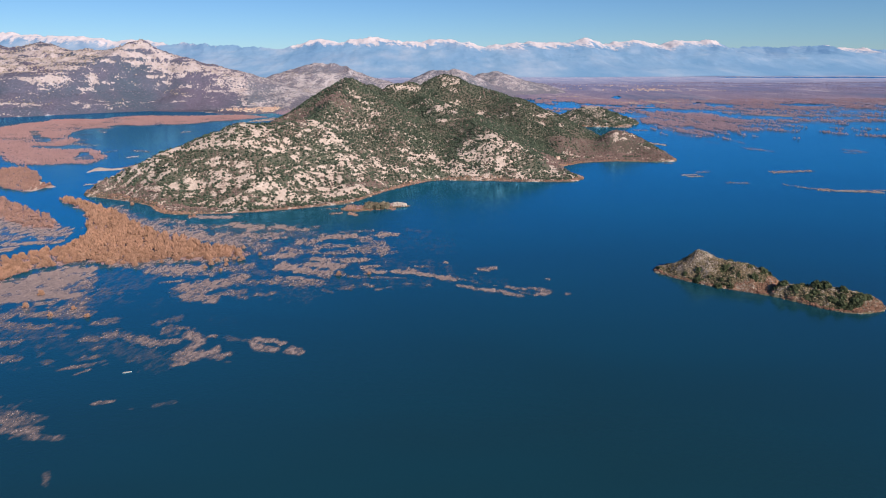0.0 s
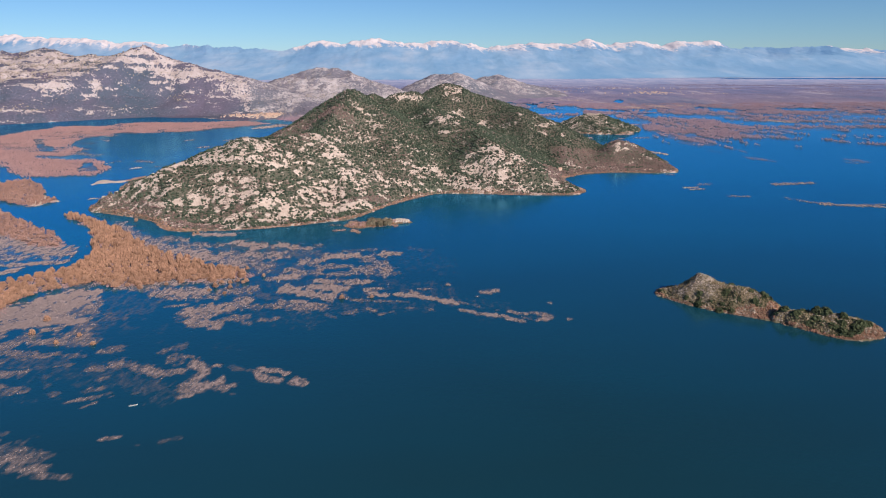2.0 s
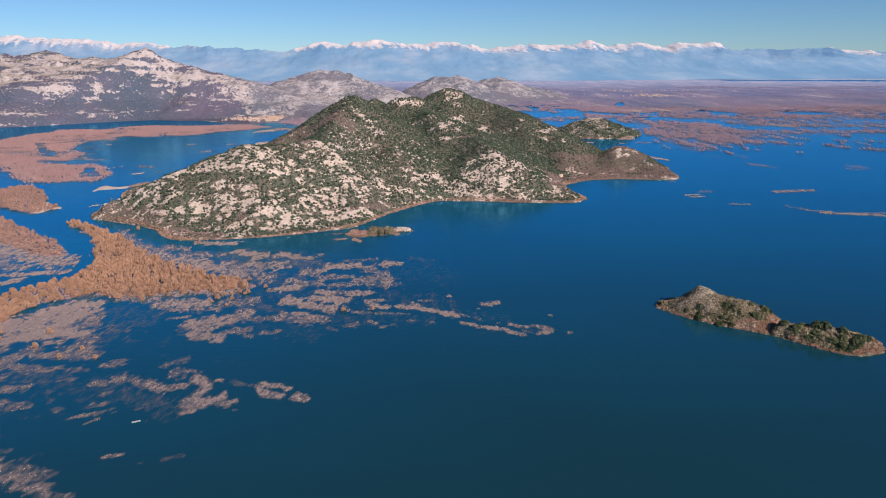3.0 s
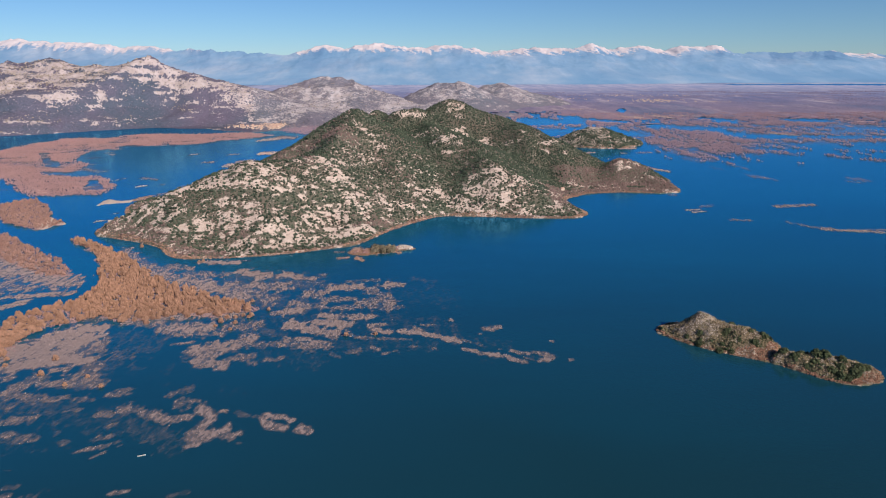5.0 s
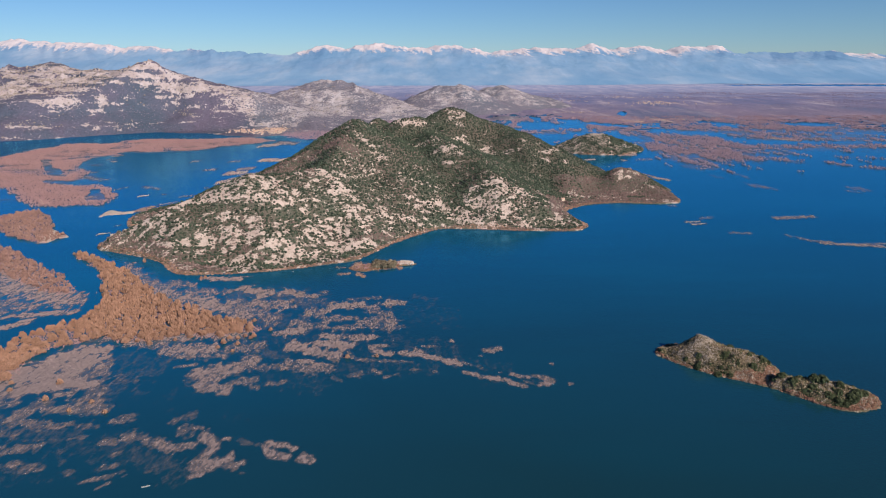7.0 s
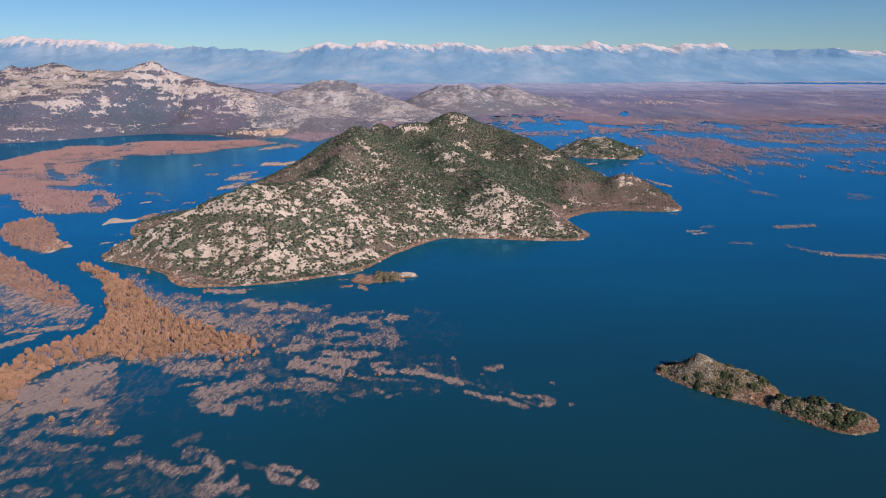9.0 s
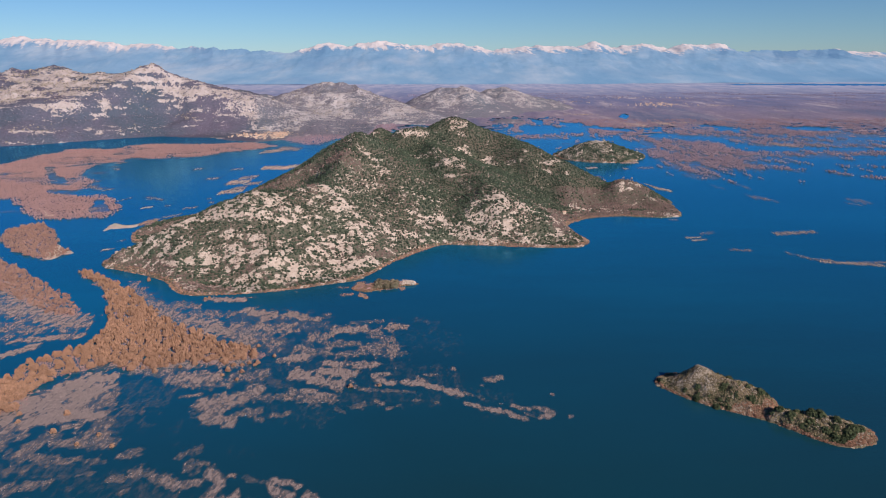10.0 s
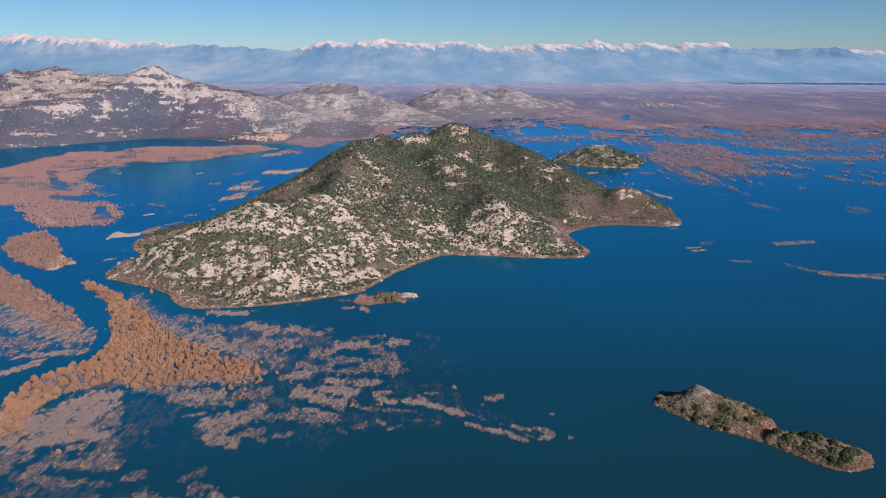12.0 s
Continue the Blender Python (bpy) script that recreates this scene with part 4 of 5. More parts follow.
REED_FIELDS.append(("curved spit of dry reeds and lone tufts", [
    (5.9, 269.2, 12.9, 264.4, 1.6, 0.85), (12.8, 263.8, 24.3, 261.2, 2.3, 0.9), (24.2, 260.2, 30.6, 255.1, 2, 0.9),
    (26, 266.4, 32.7, 263.8, 1.6, 0.75), (35.3, 265.4, 41.7, 261.2, 2.1, 0.75), (41.3, 258.6, 36.5, 256.6, 2, 0.75),
    (31.2, 260.2, 35.4, 256.6, 1, 0.5), (20.9, 268.1, 22.1, 268.1, 0.8, 0.6), (16.6, 290.1, 23.1, 292.6, 2.5, 0.85),
    (13.3, 285.2, 14.3, 285.2, 1.2, 0.4), (0.3, 302, 1.3, 302, 2, 0.85), (43.5, 276.9, 44.7, 276.9, 1.2, 0.6), (48.8, 257.6, 50.1, 257.6, 1, 0.5),
]))
REED_FIELDS.append(("pale flooded reed meadow beside a channel", [
    (-289.9, 423, -246.4, 386, 13.6, 0.7), (-256.1, 381, -206, 358, 11.4, 0.75), (-256.4, 354, -222.2, 350, 8, 0.55),
    (-227.8, 334, -197.5, 342, 4, 0.7), (-228.5, 311, -213.6, 327, 4.5, 0.95), (-307, 431, -294.3, 429, 10.4, 0.6),
    (-287.7, 391, -261.5, 382, 12.8, 0.6), (-250.5, 335, -234.7, 339, 6.7, 0.5),
]))
REED_FIELDS.append(("faint veil of reeds just under the water", [
    (-135, 248.2, -127.9, 268.4, 14.4, 0.19), (-123.8, 248.2, -103.6, 248.1, 10.2, 0.11), (-136.8, 214.9, -107.9, 207.7, 10.4, 0.15), (-107.9, 207.7,
    -84, 194.6, 7.1, 0.19), (-147.6, 279.7, -122.7, 279.7, 8.9, 0.19), (-120.8, 335, -83.9, 326, 16.4, 0.19), (-89.6, 305, -40.6, 297.9, 16.3, 0.15),
    (-57.1, 273.8, -8.4, 270.9, 7.8, 0.16), (-44.9, 334, 1.5, 334, 17.7, 0.12), (-8.7, 279.3, 25.4, 273.5, 6.8, 0.13), (-119.5, 370, -72.2, 356,
    13.4, 0.27), (-161.3, 222.5, -134.8, 218.6, 8.9, 0.19), (-106.8, 239, -78.3, 230.4, 10, 0.086), (-94.3, 268.3, -54.1, 257.8, 10.8, 0.13), (-28,
    305, 1.3, 291.4, 9.1, 0.17), (14.9, 257.7, 42.9, 261.7, 4.1, 0.13), (-141.9, 191.6, -121.2, 193.1, 4.9, 0.13)
]))
REED_GAPS = [
    (-167.2, 245.9, -163.3, 246.8, 2.2, 0.8), (-151.3, 241.3, -148.5, 242.2, 1.5, 0.7), (-150.3, 231.8, -139.1, 230.5, 1.9, 0.5),
    (-155.5, 253, -150.9, 253, 1.7, 0.6), (-148.7, 262.1, -145.7, 263.1, 1.8, 0.7), (-165.8, 268.5, -164.4, 268.5, 2.5, 0.5),
    (-192.5, 279.9, -182.6, 288.9, 5.6, 1), (-73.3, 330, -67.1, 328, 3.2, 0.4), (-57.6, 323, -49.5, 325, 3.8, 0.5),
    (-47.7, 312, -39.9, 315, 2.9, 0.4), (-64.7, 315, -58.8, 313, 2.9, 0.4), (-44.9, 334, -39.3, 336, 3.2, 0.4), (-57.6, 341, -45.4, 338, 3.3, 0.4),
    (-114.4, 328, -85.9, 312, 0.8, 0.2),
]
BAY_RAFTS_A = [
    (-244.8, 901, -214, 897, 13.3, 1), (-215.9, 905, -196.2, 919, 13.6, 1), (-256.5, 793, -237.6, 797, 14.3, 0.85),
    (-251.5, 822, -237.4, 833, 11.5, 0.75), (-233.8, 783, -221.2, 790, 10.4, 0.7), (-247.3, 733, -229.2, 745, 12.5, 0.8),
    (-241.4, 754, -230.6, 761, 9.8, 0.7), (-291.4, 818, -278.9, 822, 7.6, 0.6), (-332, 888, -324, 893, 6.8, 0.6), (-300, 656, -292.9, 661, 3.9, 0.8),
    (-282, 888, -270.7, 892, 6.6, 0.5), (-318, 710, -308, 702, 5.9, 0.5), (-305, 700, -294.9, 694, 4.3, 0.5), (-281.4, 666, -277.5, 666, 2.6, 0.6),
    (-257.9, 654, -248.5, 659, 5.1, 0.6),
]
BAY_RAFTS_B = [
    (-439, 893, -431, 889, 4.7, 0.7), (-451, 910, -444, 915, 4.9, 0.5), (-381, 748, -376, 754, 6.8, 0.6), (-411, 770, -387, 754, 7.1, 0.5),
    (-266.3, 507, -259.7, 511, 2.5, 0.8), (-266.1, 534, -262.2, 536, 2.7, 0.5), (-459, 942, -449, 947, 7.9, 0.6),
    (-251.2, 700, -248.3, 700, 4.3, 0.5), (-243, 684, -238.4, 679, 4, 0.5), (-428, 797, -414, 804, 7.8, 0.5), (-341, 684, -333, 705, 4.4, 0.6),
    (-284.1, 1052, -262.3, 1070, 18.4, 0.8), (-268.1, 1095, -238.5, 1082, 19.2, 0.7), (-263.8, 614, -253, 627, 4.6, 0.6),
]
FAR_RAFTS_A = [
    (176.5, 891, 189.1, 896, 6.5, 0.9), (172.1, 832, 180.8, 825, 5.6, 0.5), (221.9, 776, 228.3, 754, 6.6, 0.7), (225.2, 754, 236.2, 739, 7.9, 0.95),
    (230.8, 936, 253.4, 940, 9.6, 0.9), (222.9, 887, 228, 887, 6.5, 0.7), (242.2, 891, 261.6, 895, 8.8, 0.4), (523, 1129, 547, 1103, 17.9, 0.9),
    (571, 1115, 598, 1115, 14.5, 0.7), (189.6, 541, 202.1, 544, 2.2, 0.8), (191.5, 533, 203.8, 536, 2.2, 0.8), (205.1, 553, 217.8, 559, 3.7, 0.4),
    (210.6, 507, 226.5, 504, 3.1, 0.5), (250.2, 496, 259.4, 485, 4.6, 0.45), (258.1, 482, 272.3, 478, 3, 0.6),
]
FAR_RAFTS_B = [
    (262.9, 476, 302, 467, 3.6, 0.85), (288.9, 472, 310, 474, 3, 0.5), (266, 554, 302, 561, 4.6, 0.7), (195.3, 605, 202.3, 603, 3.2, 0.4),
    (212.2, 669, 217.3, 664, 3.8, 0.4), (391, 672, 398, 665, 5.6, 0.4),
]
OPEN_RAFTS = BAY_RAFTS_A + BAY_RAFTS_B + FAR_RAFTS_A + FAR_RAFTS_B


def reed_field(label, strokes, cell=0.6, tuft=0.36, tall=0.36, mat=REED, gaps=(), slim=1.8):
    """Drowned reeds at the surface, with standing tufts where they lie thickest."""
    ends = np.array([q[k:k + 2] for q in strokes for k in (0, 2)])
    pad = 1.6 * max(q[4] for q in strokes)
    lo, hi = ends.min(0) - pad, ends.max(0) + pad

    def thickness(x, y):
        c = 1.1 * brushed(x, y, strokes, 0.7, 4.0, slim) - (brushed(x, y, gaps, 0.7, 5.0, slim) if gaps else 0)
        return c + np.clip(1.5 * c, 0, 1) * (0.30 * fbm(x, y * 0.38, 2.8, 4, 0.7) + 0.26 * fbm(x, y * 0.4, 0.95, 2))

    gx, gy = np.meshgrid(np.arange(lo[0], hi[0], cell), np.arange(lo[1], hi[1], cell))
    x, y = gx.ravel(), gy.ravel()
    thick = thickness(x, y)
    f = grid_faces(gx.shape[1], gx.shape[0])
    f = f[(thick[f] > 0.02).any(1)]
    z = 0.02 + 0.003 * len(sheets_laid)
    v, f, (thick,) = used_only(np.stack([x, y, np.full(x.size, z)], 1), f, [thick])
    sheet = new("drowned_reeds", mesh_of("drowned_reeds", v, f, DROWNED, True, cover=0.94 * thick - 0.06))
    sheets_laid.append(tagged(sheet, "thin streaked mat of drowned reeds at the water's surface", "reeds", kind="stuff"))
    x, y = scatter((*lo, *hi), tuft, lambda x, y: thickness(x, y) > 0.2)
    keep = (0.10 + 0.60 * step(255, 320, y)) * step(0.25, 1.1, thickness(x, y)) > rng.random(x.size)
    x, y = x[keep], y[keep]
    if x.size < 4:
        return
    n, c = x.size, np.stack([x, y, 0.02 + 0.04 * rng.random(x.size)], 1)
    turn = rng.random(n)[:, None] * 6.283 + np.arange(4) * 6.283 / 4
    rad = tuft * rng.uniform(0.25, 0.7, (n, 1)) * rng.uniform(0.7, 1.3, (n, 4))
    low = c[:, None] + np.stack([np.cos(turn) * rad, np.sin(turn) * rad, np.zeros_like(turn)], -1)
    tip = c + np.stack([rng.normal(0, 0.12, n), rng.normal(0, 0.12, n), tall * rng.uniform(0.1, 1.0, n)], 1)
    v = np.concatenate([low, tip[:, None]], 1).reshape(-1, 3)
    f = np.array([(k, (k + 1) % 4, 4) for k in range(4)])[None] + (np.arange(n) * 5)[:, None, None]
    tagged(new("reed_bed", mesh_of("reed_bed", v, f.reshape(-1, 3), mat)), label, "reeds", kind="stuff")


LOW_ISLET_REEDS = [
    (-58.1, 422, -38.2, 424, 6.3, 1), (-56.2, 407, -52.1, 402, 2.9, 0.95), (-67.4, 406, -61.5, 407, 2, 0.75), (-71.3, 420, -65.8, 420, 1.6, 0.5),
    (-36.2, 422, -30.5, 418, 2.6, 1), (-69.2, 432, -66.9, 432, 1.7, 0.5)
]
reed_field("pale dry reeds off the foot of the island", [(-150, 398, -126, 396.5, 3.6, 0.95), (-131, 400, -120, 401, 1.6, 0.5)])
reed_field("russet reeds round a low rocky islet", LOW_ISLET_REEDS, 0.6, 0.4, 0.5, SHORE)
for label, strokes in REED_FIELDS:
    reed_field(label, strokes, gaps=REED_GAPS)
for stroke in OPEN_RAFTS:
    reed_field("thin raft of dry reeds on open water", [stroke], 1.0, 0.8, 0.5, SANDBAR if stroke[5] > 0.75 else REED, slim=5.0)


def sandbar(corners, label):
    """A low bank of sand that barely clears the water."""
    line = rounded(corners)
    lo, hi = line.min(0) - 2, line.max(0) + 2
    gx, gy = np.meshgrid(np.arange(lo[0], hi[0], 0.7), np.arange(lo[1], hi[1], 0.7))
    d = inside(gx.ravel(), gy.ravel(), line) + 0.8 * fbm(gx.ravel(), gy.ravel(), 5, 3)
    f = grid_faces(gx.shape[1], gx.shape[0])
    f = f[(d[f] > -0.6).any(1)]
    v, f, _ = used_only(np.stack([gx.ravel(), gy.ravel(), 0.09 * np.clip(d, -1, 5) + 0.04 * fbm(gx.ravel(), gy.ravel(), 2, 2)], 1), f)
    tagged(new("sandbar", mesh_of("sandbar", v, f, SAND, True)), label, "sandbar", kind="structure")


sandbar([(-293, 560), (-298, 593), (-285, 586), (-274, 590), (-274, 578), (-291, 572)], "bare cream sandbar rising out of the channel")
reed_bed([(-276, 588), (-275, 597), (-270, 610), (-265, 610), (-263, 594), (-269, 584)], 1.3, "orange dry reeds on the end of a sandbar", 0.7, 0.4, SHORE, 1.2)
sandbar([(-310, 511), (-310, 523), (-297, 511), (-283, 499), (-290, 494), (-292, 482), (-301, 488)], "bare cream sandbar at the tip of a flooded wood")
sandbar([(-404, 659), (-383, 640), (-370, 627), (-375, 622)], "thin cream sandbar beside flooded bushes")


# ---------------------------------------------------------------- flooded willows
def crown_mesh(n, seed):
    r = np.random.default_rng(seed)
    a, t = r.random(n) * 6.283, r.random(n)
    out = np.sqrt(r.random(n)) * (0.95 - 0.5 * t)
    lobe = r.integers(0, 5, n) * 1.257 + r.normal(0, 0.32, n)
    a = np.where(r.random(n) < 0.7, lobe, a)
    c = np.stack([np.cos(a) * out, np.sin(a) * out, 0.30 + 1.25 * t * (1.1 - 0.4 * out)], 1)
    return clumps(c, r.uniform(0.06, 0.15, n), r.uniform(0.10, 0.26, n), 0.35, OCT, OCT_F)


WILLOW_AREA = [(-254, 450), (-247, 450), (-222, 431), (-202, 412), (-181, 388), (-159, 362), (-139, 347), (-118, 333), (-104, 326), (-94, 320), (-94,
    312), (-100, 313), (-110, 307), (-118, 308), (-129, 308), (-136, 304), (-143, 301), (-153, 301), (-163, 307), (-171, 301), (-178, 295), (-183,
    290), (-186, 282), (-184, 269), (-183, 260), (-188, 256), (-189, 247), (-202, 255), (-201, 269), (-205, 287), (-205, 301), (-201, 313), (-194,
    320), (-188, 326), (-187, 338), (-188, 351), (-196, 370), (-207, 392), (-222, 417), (-238, 433)]
WILLOW_LINE = rounded(WILLOW_AREA, 2)
willow_gap = lambda x, y: inside(x, y, WILLOW_LINE) + 1.5 * fbm(x, y, 8) > 0
reed_bed(WILLOW_AREA, .9, "flooded brown undergrowth between the willows", 0.8, 0.5, MARSH_BUSH)
x, y = scatter((-270, 250, -90, 462), 2.9, lambda x, y: willow_gap(x, y) & (rng.random(x.size) < np.where((x < -172) & (y < 312), 0.55, 0.93)))
STRAYS = [
    (-147.5, 399), (-198.5, 432), (-200, 435), (-149.5, 397.5),
    (-107, 328), (-98, 327), (-101, 312), (-87, 315), (-104, 305), (-100, 305), (-97, 307), (-94, 305), (-93, 307), (-105, 299), (-98, 298), (-106,
    294), (-98, 290), (-45, 283), (-123, 306), (-129, 303), (-124, 310), (-159, 258), (-129, 234), (-157, 244), (-143, 235), (-179, 258), (-189,
    293), (-176, 252), (-138, 242), (-136, 304), (-151, 300), (-139, 298), (-192, 296), (-199, 304), (-32, 284), (-111, 321), (-115, 318)
]
size = rng.uniform(1.2, 2.5, x.size) + 0.8 * step(300, 270, y)
near = (y < 335) & (x > -225)
order = np.argsort(y + np.where(near, 0, 1e4))[:230]
single = np.zeros(x.size, bool)
single[order] = True
kinds = []
for k in range(6):
    tv, tf = trunk_mesh(50 + k)
    cv, cf = crown_mesh(250, 80 + k)
    kinds.append((mesh_of("trunk", tv, tf, BARK), mesh_of("crown", cv, cf, WILLOW)))
places = list(zip(x[single], y[single], size[single])) + [(a, b, rng.uniform(1.0, 1.6)) for a, b in STRAYS]
for k, (a, b, s) in enumerate(places):
    tree = new("willow_tree", None)
    tree.matrix_basis = pose(a, b, 0, 0, 0, (k * 77) % 360) @ Matrix.Diagonal((s, s, s * (0.68 + 0.28 * ((k * 0.37) % 1)), 1))
    tagged(tree, "bare orange-brown willow standing in flood water" if s > 1.6 else "small bare russet willow bush standing in open water",
           "tree", "flooded willows")
    part("trunk", kinds[k % 6][0], tree)
    part("crown", kinds[k % 6][1], tree)


def far_trees(name, x, y, size, lumps, mat, label):
    n = x.size
    a, t = rng.random((n, lumps)) * 6.283, rng.random((n, lumps))
    out = np.sqrt(rng.random((n, lumps))) * (0.95 - 0.5 * t)
    s = size[:, None]
    c = np.stack([x[:, None] + np.cos(a) * out * s, y[:, None] + np.sin(a) * out * s, (0.25 + 0.9 * t) * s], -1).reshape(-1, 3)
    r = np.repeat(size, lumps) * rng.uniform(0.24, 0.5, n * lumps) * (1.0 if lumps < 10 else 0.6 if lumps < 20 else 0.45)
    v, f = clumps(c, r, r * (1.25 if lumps < 20 else 2.2), 0.3, *((TENT, TENT_F) if lumps < 10 else (OCT, OCT_F)))
    return tagged(new(name, mesh_of(name, v, f, mat)), label, "trees", kind="stuff")


far_trees("willow_wood", x[~single], y[~single], size[~single], 34, WILLOW, "flooded wood of bare orange-brown willows")
MID_WOODS = (
    [(-403, 551), (-335, 489), (-301, 460), (-260, 422), (-232, 397), (-216, 375), (-220, 369), (-239, 379), (-263, 397), (-290, 417), (-334, 450)],
    [(-367, 542), (-376, 569), (-371, 584), (-360, 592), (-333, 560), (-316, 534), (-303, 515), (-288, 500), (-294, 482), (-310, 489), (-331, 503), (-352, 523)],
)
for corners in MID_WOODS:
    line = rounded(corners)
    reed_bed(corners, .85, "flooded brown undergrowth between the willows", 1.0, 0.5, MARSH_BUSH)
    wx, wy = scatter((*line.min(0), *line.max(0)), 3.0, lambda x, y: inside(x, y, line) + 2 * fbm(x, y, 9) > 0)
    far_trees("willow_wood", wx, wy, rng.uniform(1.0, 2.0, wx.size), 16, ROSE_WILLOW, "flooded wood of bare rosy-brown willows")
LEFT_MARSH = [(-713, 916), (-615, 929), (-610, 973), (-601, 1044), (-579, 1086), (-534, 1086), (-503, 1138), (-437, 1137), (-385, 1151), (-330, 1158),
    (-293, 1123), (-301, 1084), (-345, 1054), (-358, 1014), (-381, 988), (-414, 988), (-455, 988), (-471, 953), (-481, 924), (-473, 893), (-453, 840),
    (-430, 796), (-411, 747), (-431, 738), (-413, 726), (-390, 718), (-365, 704), (-344, 682), (-325, 657), (-326, 641), (-318, 614), (-339, 618),
    (-359, 608), (-394, 641), (-419, 664), (-440, 690), (-460, 703), (-468, 698), (-535, 677)]
LEFT_LANES = [(-535, 907, -487, 836, 6), (-487, 836, -455, 800, 8), (-360, 690, -335, 640, 7), (-510, 915, -480, 938, 6), (-440, 880, -420, 858, 6), (-436, 742, -390, 742, 7), (-470, 800, -440, 780, 4)]
line = rounded(LEFT_MARSH)
reed_bed(LEFT_MARSH, 1.0, "flooded marsh floor of dry reeds and twigs", 1.8, 0.7, MARSH_BUSH, 11, 16, LEFT_LANES)
drowned_mat(line, .2, 16, 14, 3.0)
wx, wy = scatter((*line.min(0), *line.max(0)), 2.1, lambda x, y: (inside(x, y, line) + 9 * fbm(x, y, 40) > 12 * (rng.random(x.size) ** 2 - 0.35)) & (fbm(x, y, 45) > -0.55) & clear_of(x, y, LEFT_LANES))
far_trees("marsh_wood", wx, wy, rng.uniform(0.7, 1.45, wx.size), 5, MARSH_BUSH, "wide flooded wood of bare rosy-brown bushes")

SADDLE_MARSH = [(-322, 1322), (-269, 1388), (-185, 1439), (-118, 1471), (-115, 1302), (-196, 1205), (-221, 1133), (-273, 1176)]
line = rounded(SADDLE_MARSH)
reed_bed(SADDLE_MARSH, .55, "flooded marsh floor of dry reeds and twigs", 2.2, 0.8, FLOOD_BUSH, 9, 22)
wx, wy = scatter((*line.min(0), *line.max(0)), 4.0, lambda x, y: (inside(x, y, line) + 9 * fbm(x, y, 40) > 0) & (fbm(x * 0.6, y, 35) > -0.15))
far_trees("marsh_wood", wx, wy, rng.uniform(1.0, 1.9, wx.size), 5, FLOOD_BUSH, "wide flooded wood of bare rosy-brown bushes")

# ---------------------------------------------------------------- the marsh plain
ang = np.radians(np.linspace(-25, 42, 600))
dist = 880 * (4900 / 880) ** np.linspace(0, 1, 390)
ga, gd = np.meshgrid(ang, dist)
mx, my = (gd * np.sin(ga)).ravel(), (gd * np.cos(ga)).ravel()


THICKETS_A = [
    (347, 1091, 426, 1066, 90.3, 1), (301, 994, 396, 969, 75.2, 0.9), (294.9, 908, 322, 870, 44.3, 0.8), (284.7, 832, 311, 821, 19.3, 0.55),
    (340, 900, 393, 921, 37.7, 0.7), (487, 1129, 687, 1102, 29.1, 0.75), (421, 1010, 641, 1025, 27.4, 0.8), (414, 954, 482, 935, 15.5, 0.5),
    (408, 904, 433, 878, 18.5, 0.8), (429, 870, 442, 862, 13.3, 0.4), (471, 854, 483, 847, 17.5, 0.8), (492, 821, 524, 806, 12.3, 0.8),
    (321, 803, 326, 754, 14, 0.75), (310, 705, 324, 689, 11.5, 0.9), (402, 687, 413, 682, 11.7, 0.8),
]
THICKETS_B = [
    (292.7, 760, 298.6, 751, 9.9, 0.5), (121.4, 1233, 202.6, 1241, 32.1, 0.9), (207.8, 1274, 266.1, 1257, 33.8, 0.5),
    (271.4, 1335, 337, 1256, 53.4, 0.8), (307, 1216, 377, 1157, 45.6, 0.75), (287.9, 1067, 324, 1044, 30.3, 0.5), (314, 1130, 360, 1104, 27.2, 0.6),
    (185.2, 1131, 235.1, 1151, 20.7, 0.4), (479, 1178, 603, 1199, 40.1, 0.7), (592, 1177, 719, 1155, 32.2, 0.55), (411, 1298, 529, 1254, 53.7, 0.8),
    (556, 1296, 782, 1261, 56.8, 0.85), (273.8, 900, 289.2, 879, 17.6, 0.4), (480, 978, 601, 958, 14, 0.35), (508, 912, 562, 895, 14.9, 0.35),
]
THICKETS = THICKETS_A + THICKETS_B
PONDS_A = [
    (396, 1610, 418, 1680, 26, 1), (236.6, 1456, 271.7, 1455, 33.2, 1), (145.9, 1374, 204.1, 1354, 48.5, 1), (201.4, 1335, 294, 1392, 39, 0.9),
    (123.7, 1159, 189.5, 1158, 49.5, 1), (289.9, 1373, 347, 1334, 29.1, 0.7), (525, 1380, 568, 1351, 30.9, 0.9), (654, 1359, 730, 1349, 31.6, 0.8),
    (180, 1525, 192.2, 1525, 36.1, 0.8), (422, 1208, 523, 1215, 24.4, 0.6), (681, 1237, 759, 1221, 27, 0.8),
    (400, 1231, 435, 1215, 32.7, 0.7), (194.4, 1131, 232.3, 1092, 32.9, 0.8), (173.3, 1056, 323, 1130, 32, 0.6),
]
PONDS_B = [
    (1300, 3285, 1549, 3250, 45, 1), (1549, 3250, 1980, 3170, 70, 1),
]
PONDS = PONDS_A + PONDS_B


def marsh_cover(x, y):
    """Above 0 where marsh stands out of the flood."""
    far = y - 130 * step(330, 230, x) * step(60, 140, x) + 60 * fbm(x, y, 260, 2) - np.where(x < -230, 400.0, 0.0)
    lanes = 0.45 * fbm(x, y * 1.8, 260, 4, 0.6) + 0.75 * fbm(x * 0.8, y, 15, 3, 0.75)
    lanes = lanes * (1 - 0.55 * step(1400, 1800, far))
    return -0.80 + 0.45 * step(1120, 1330, far) + 1.0 * step(1270, 1560, far) + 0.75 * lanes - 2.4 * brushed(x, y, PONDS, 0.5, 60, 7.0)


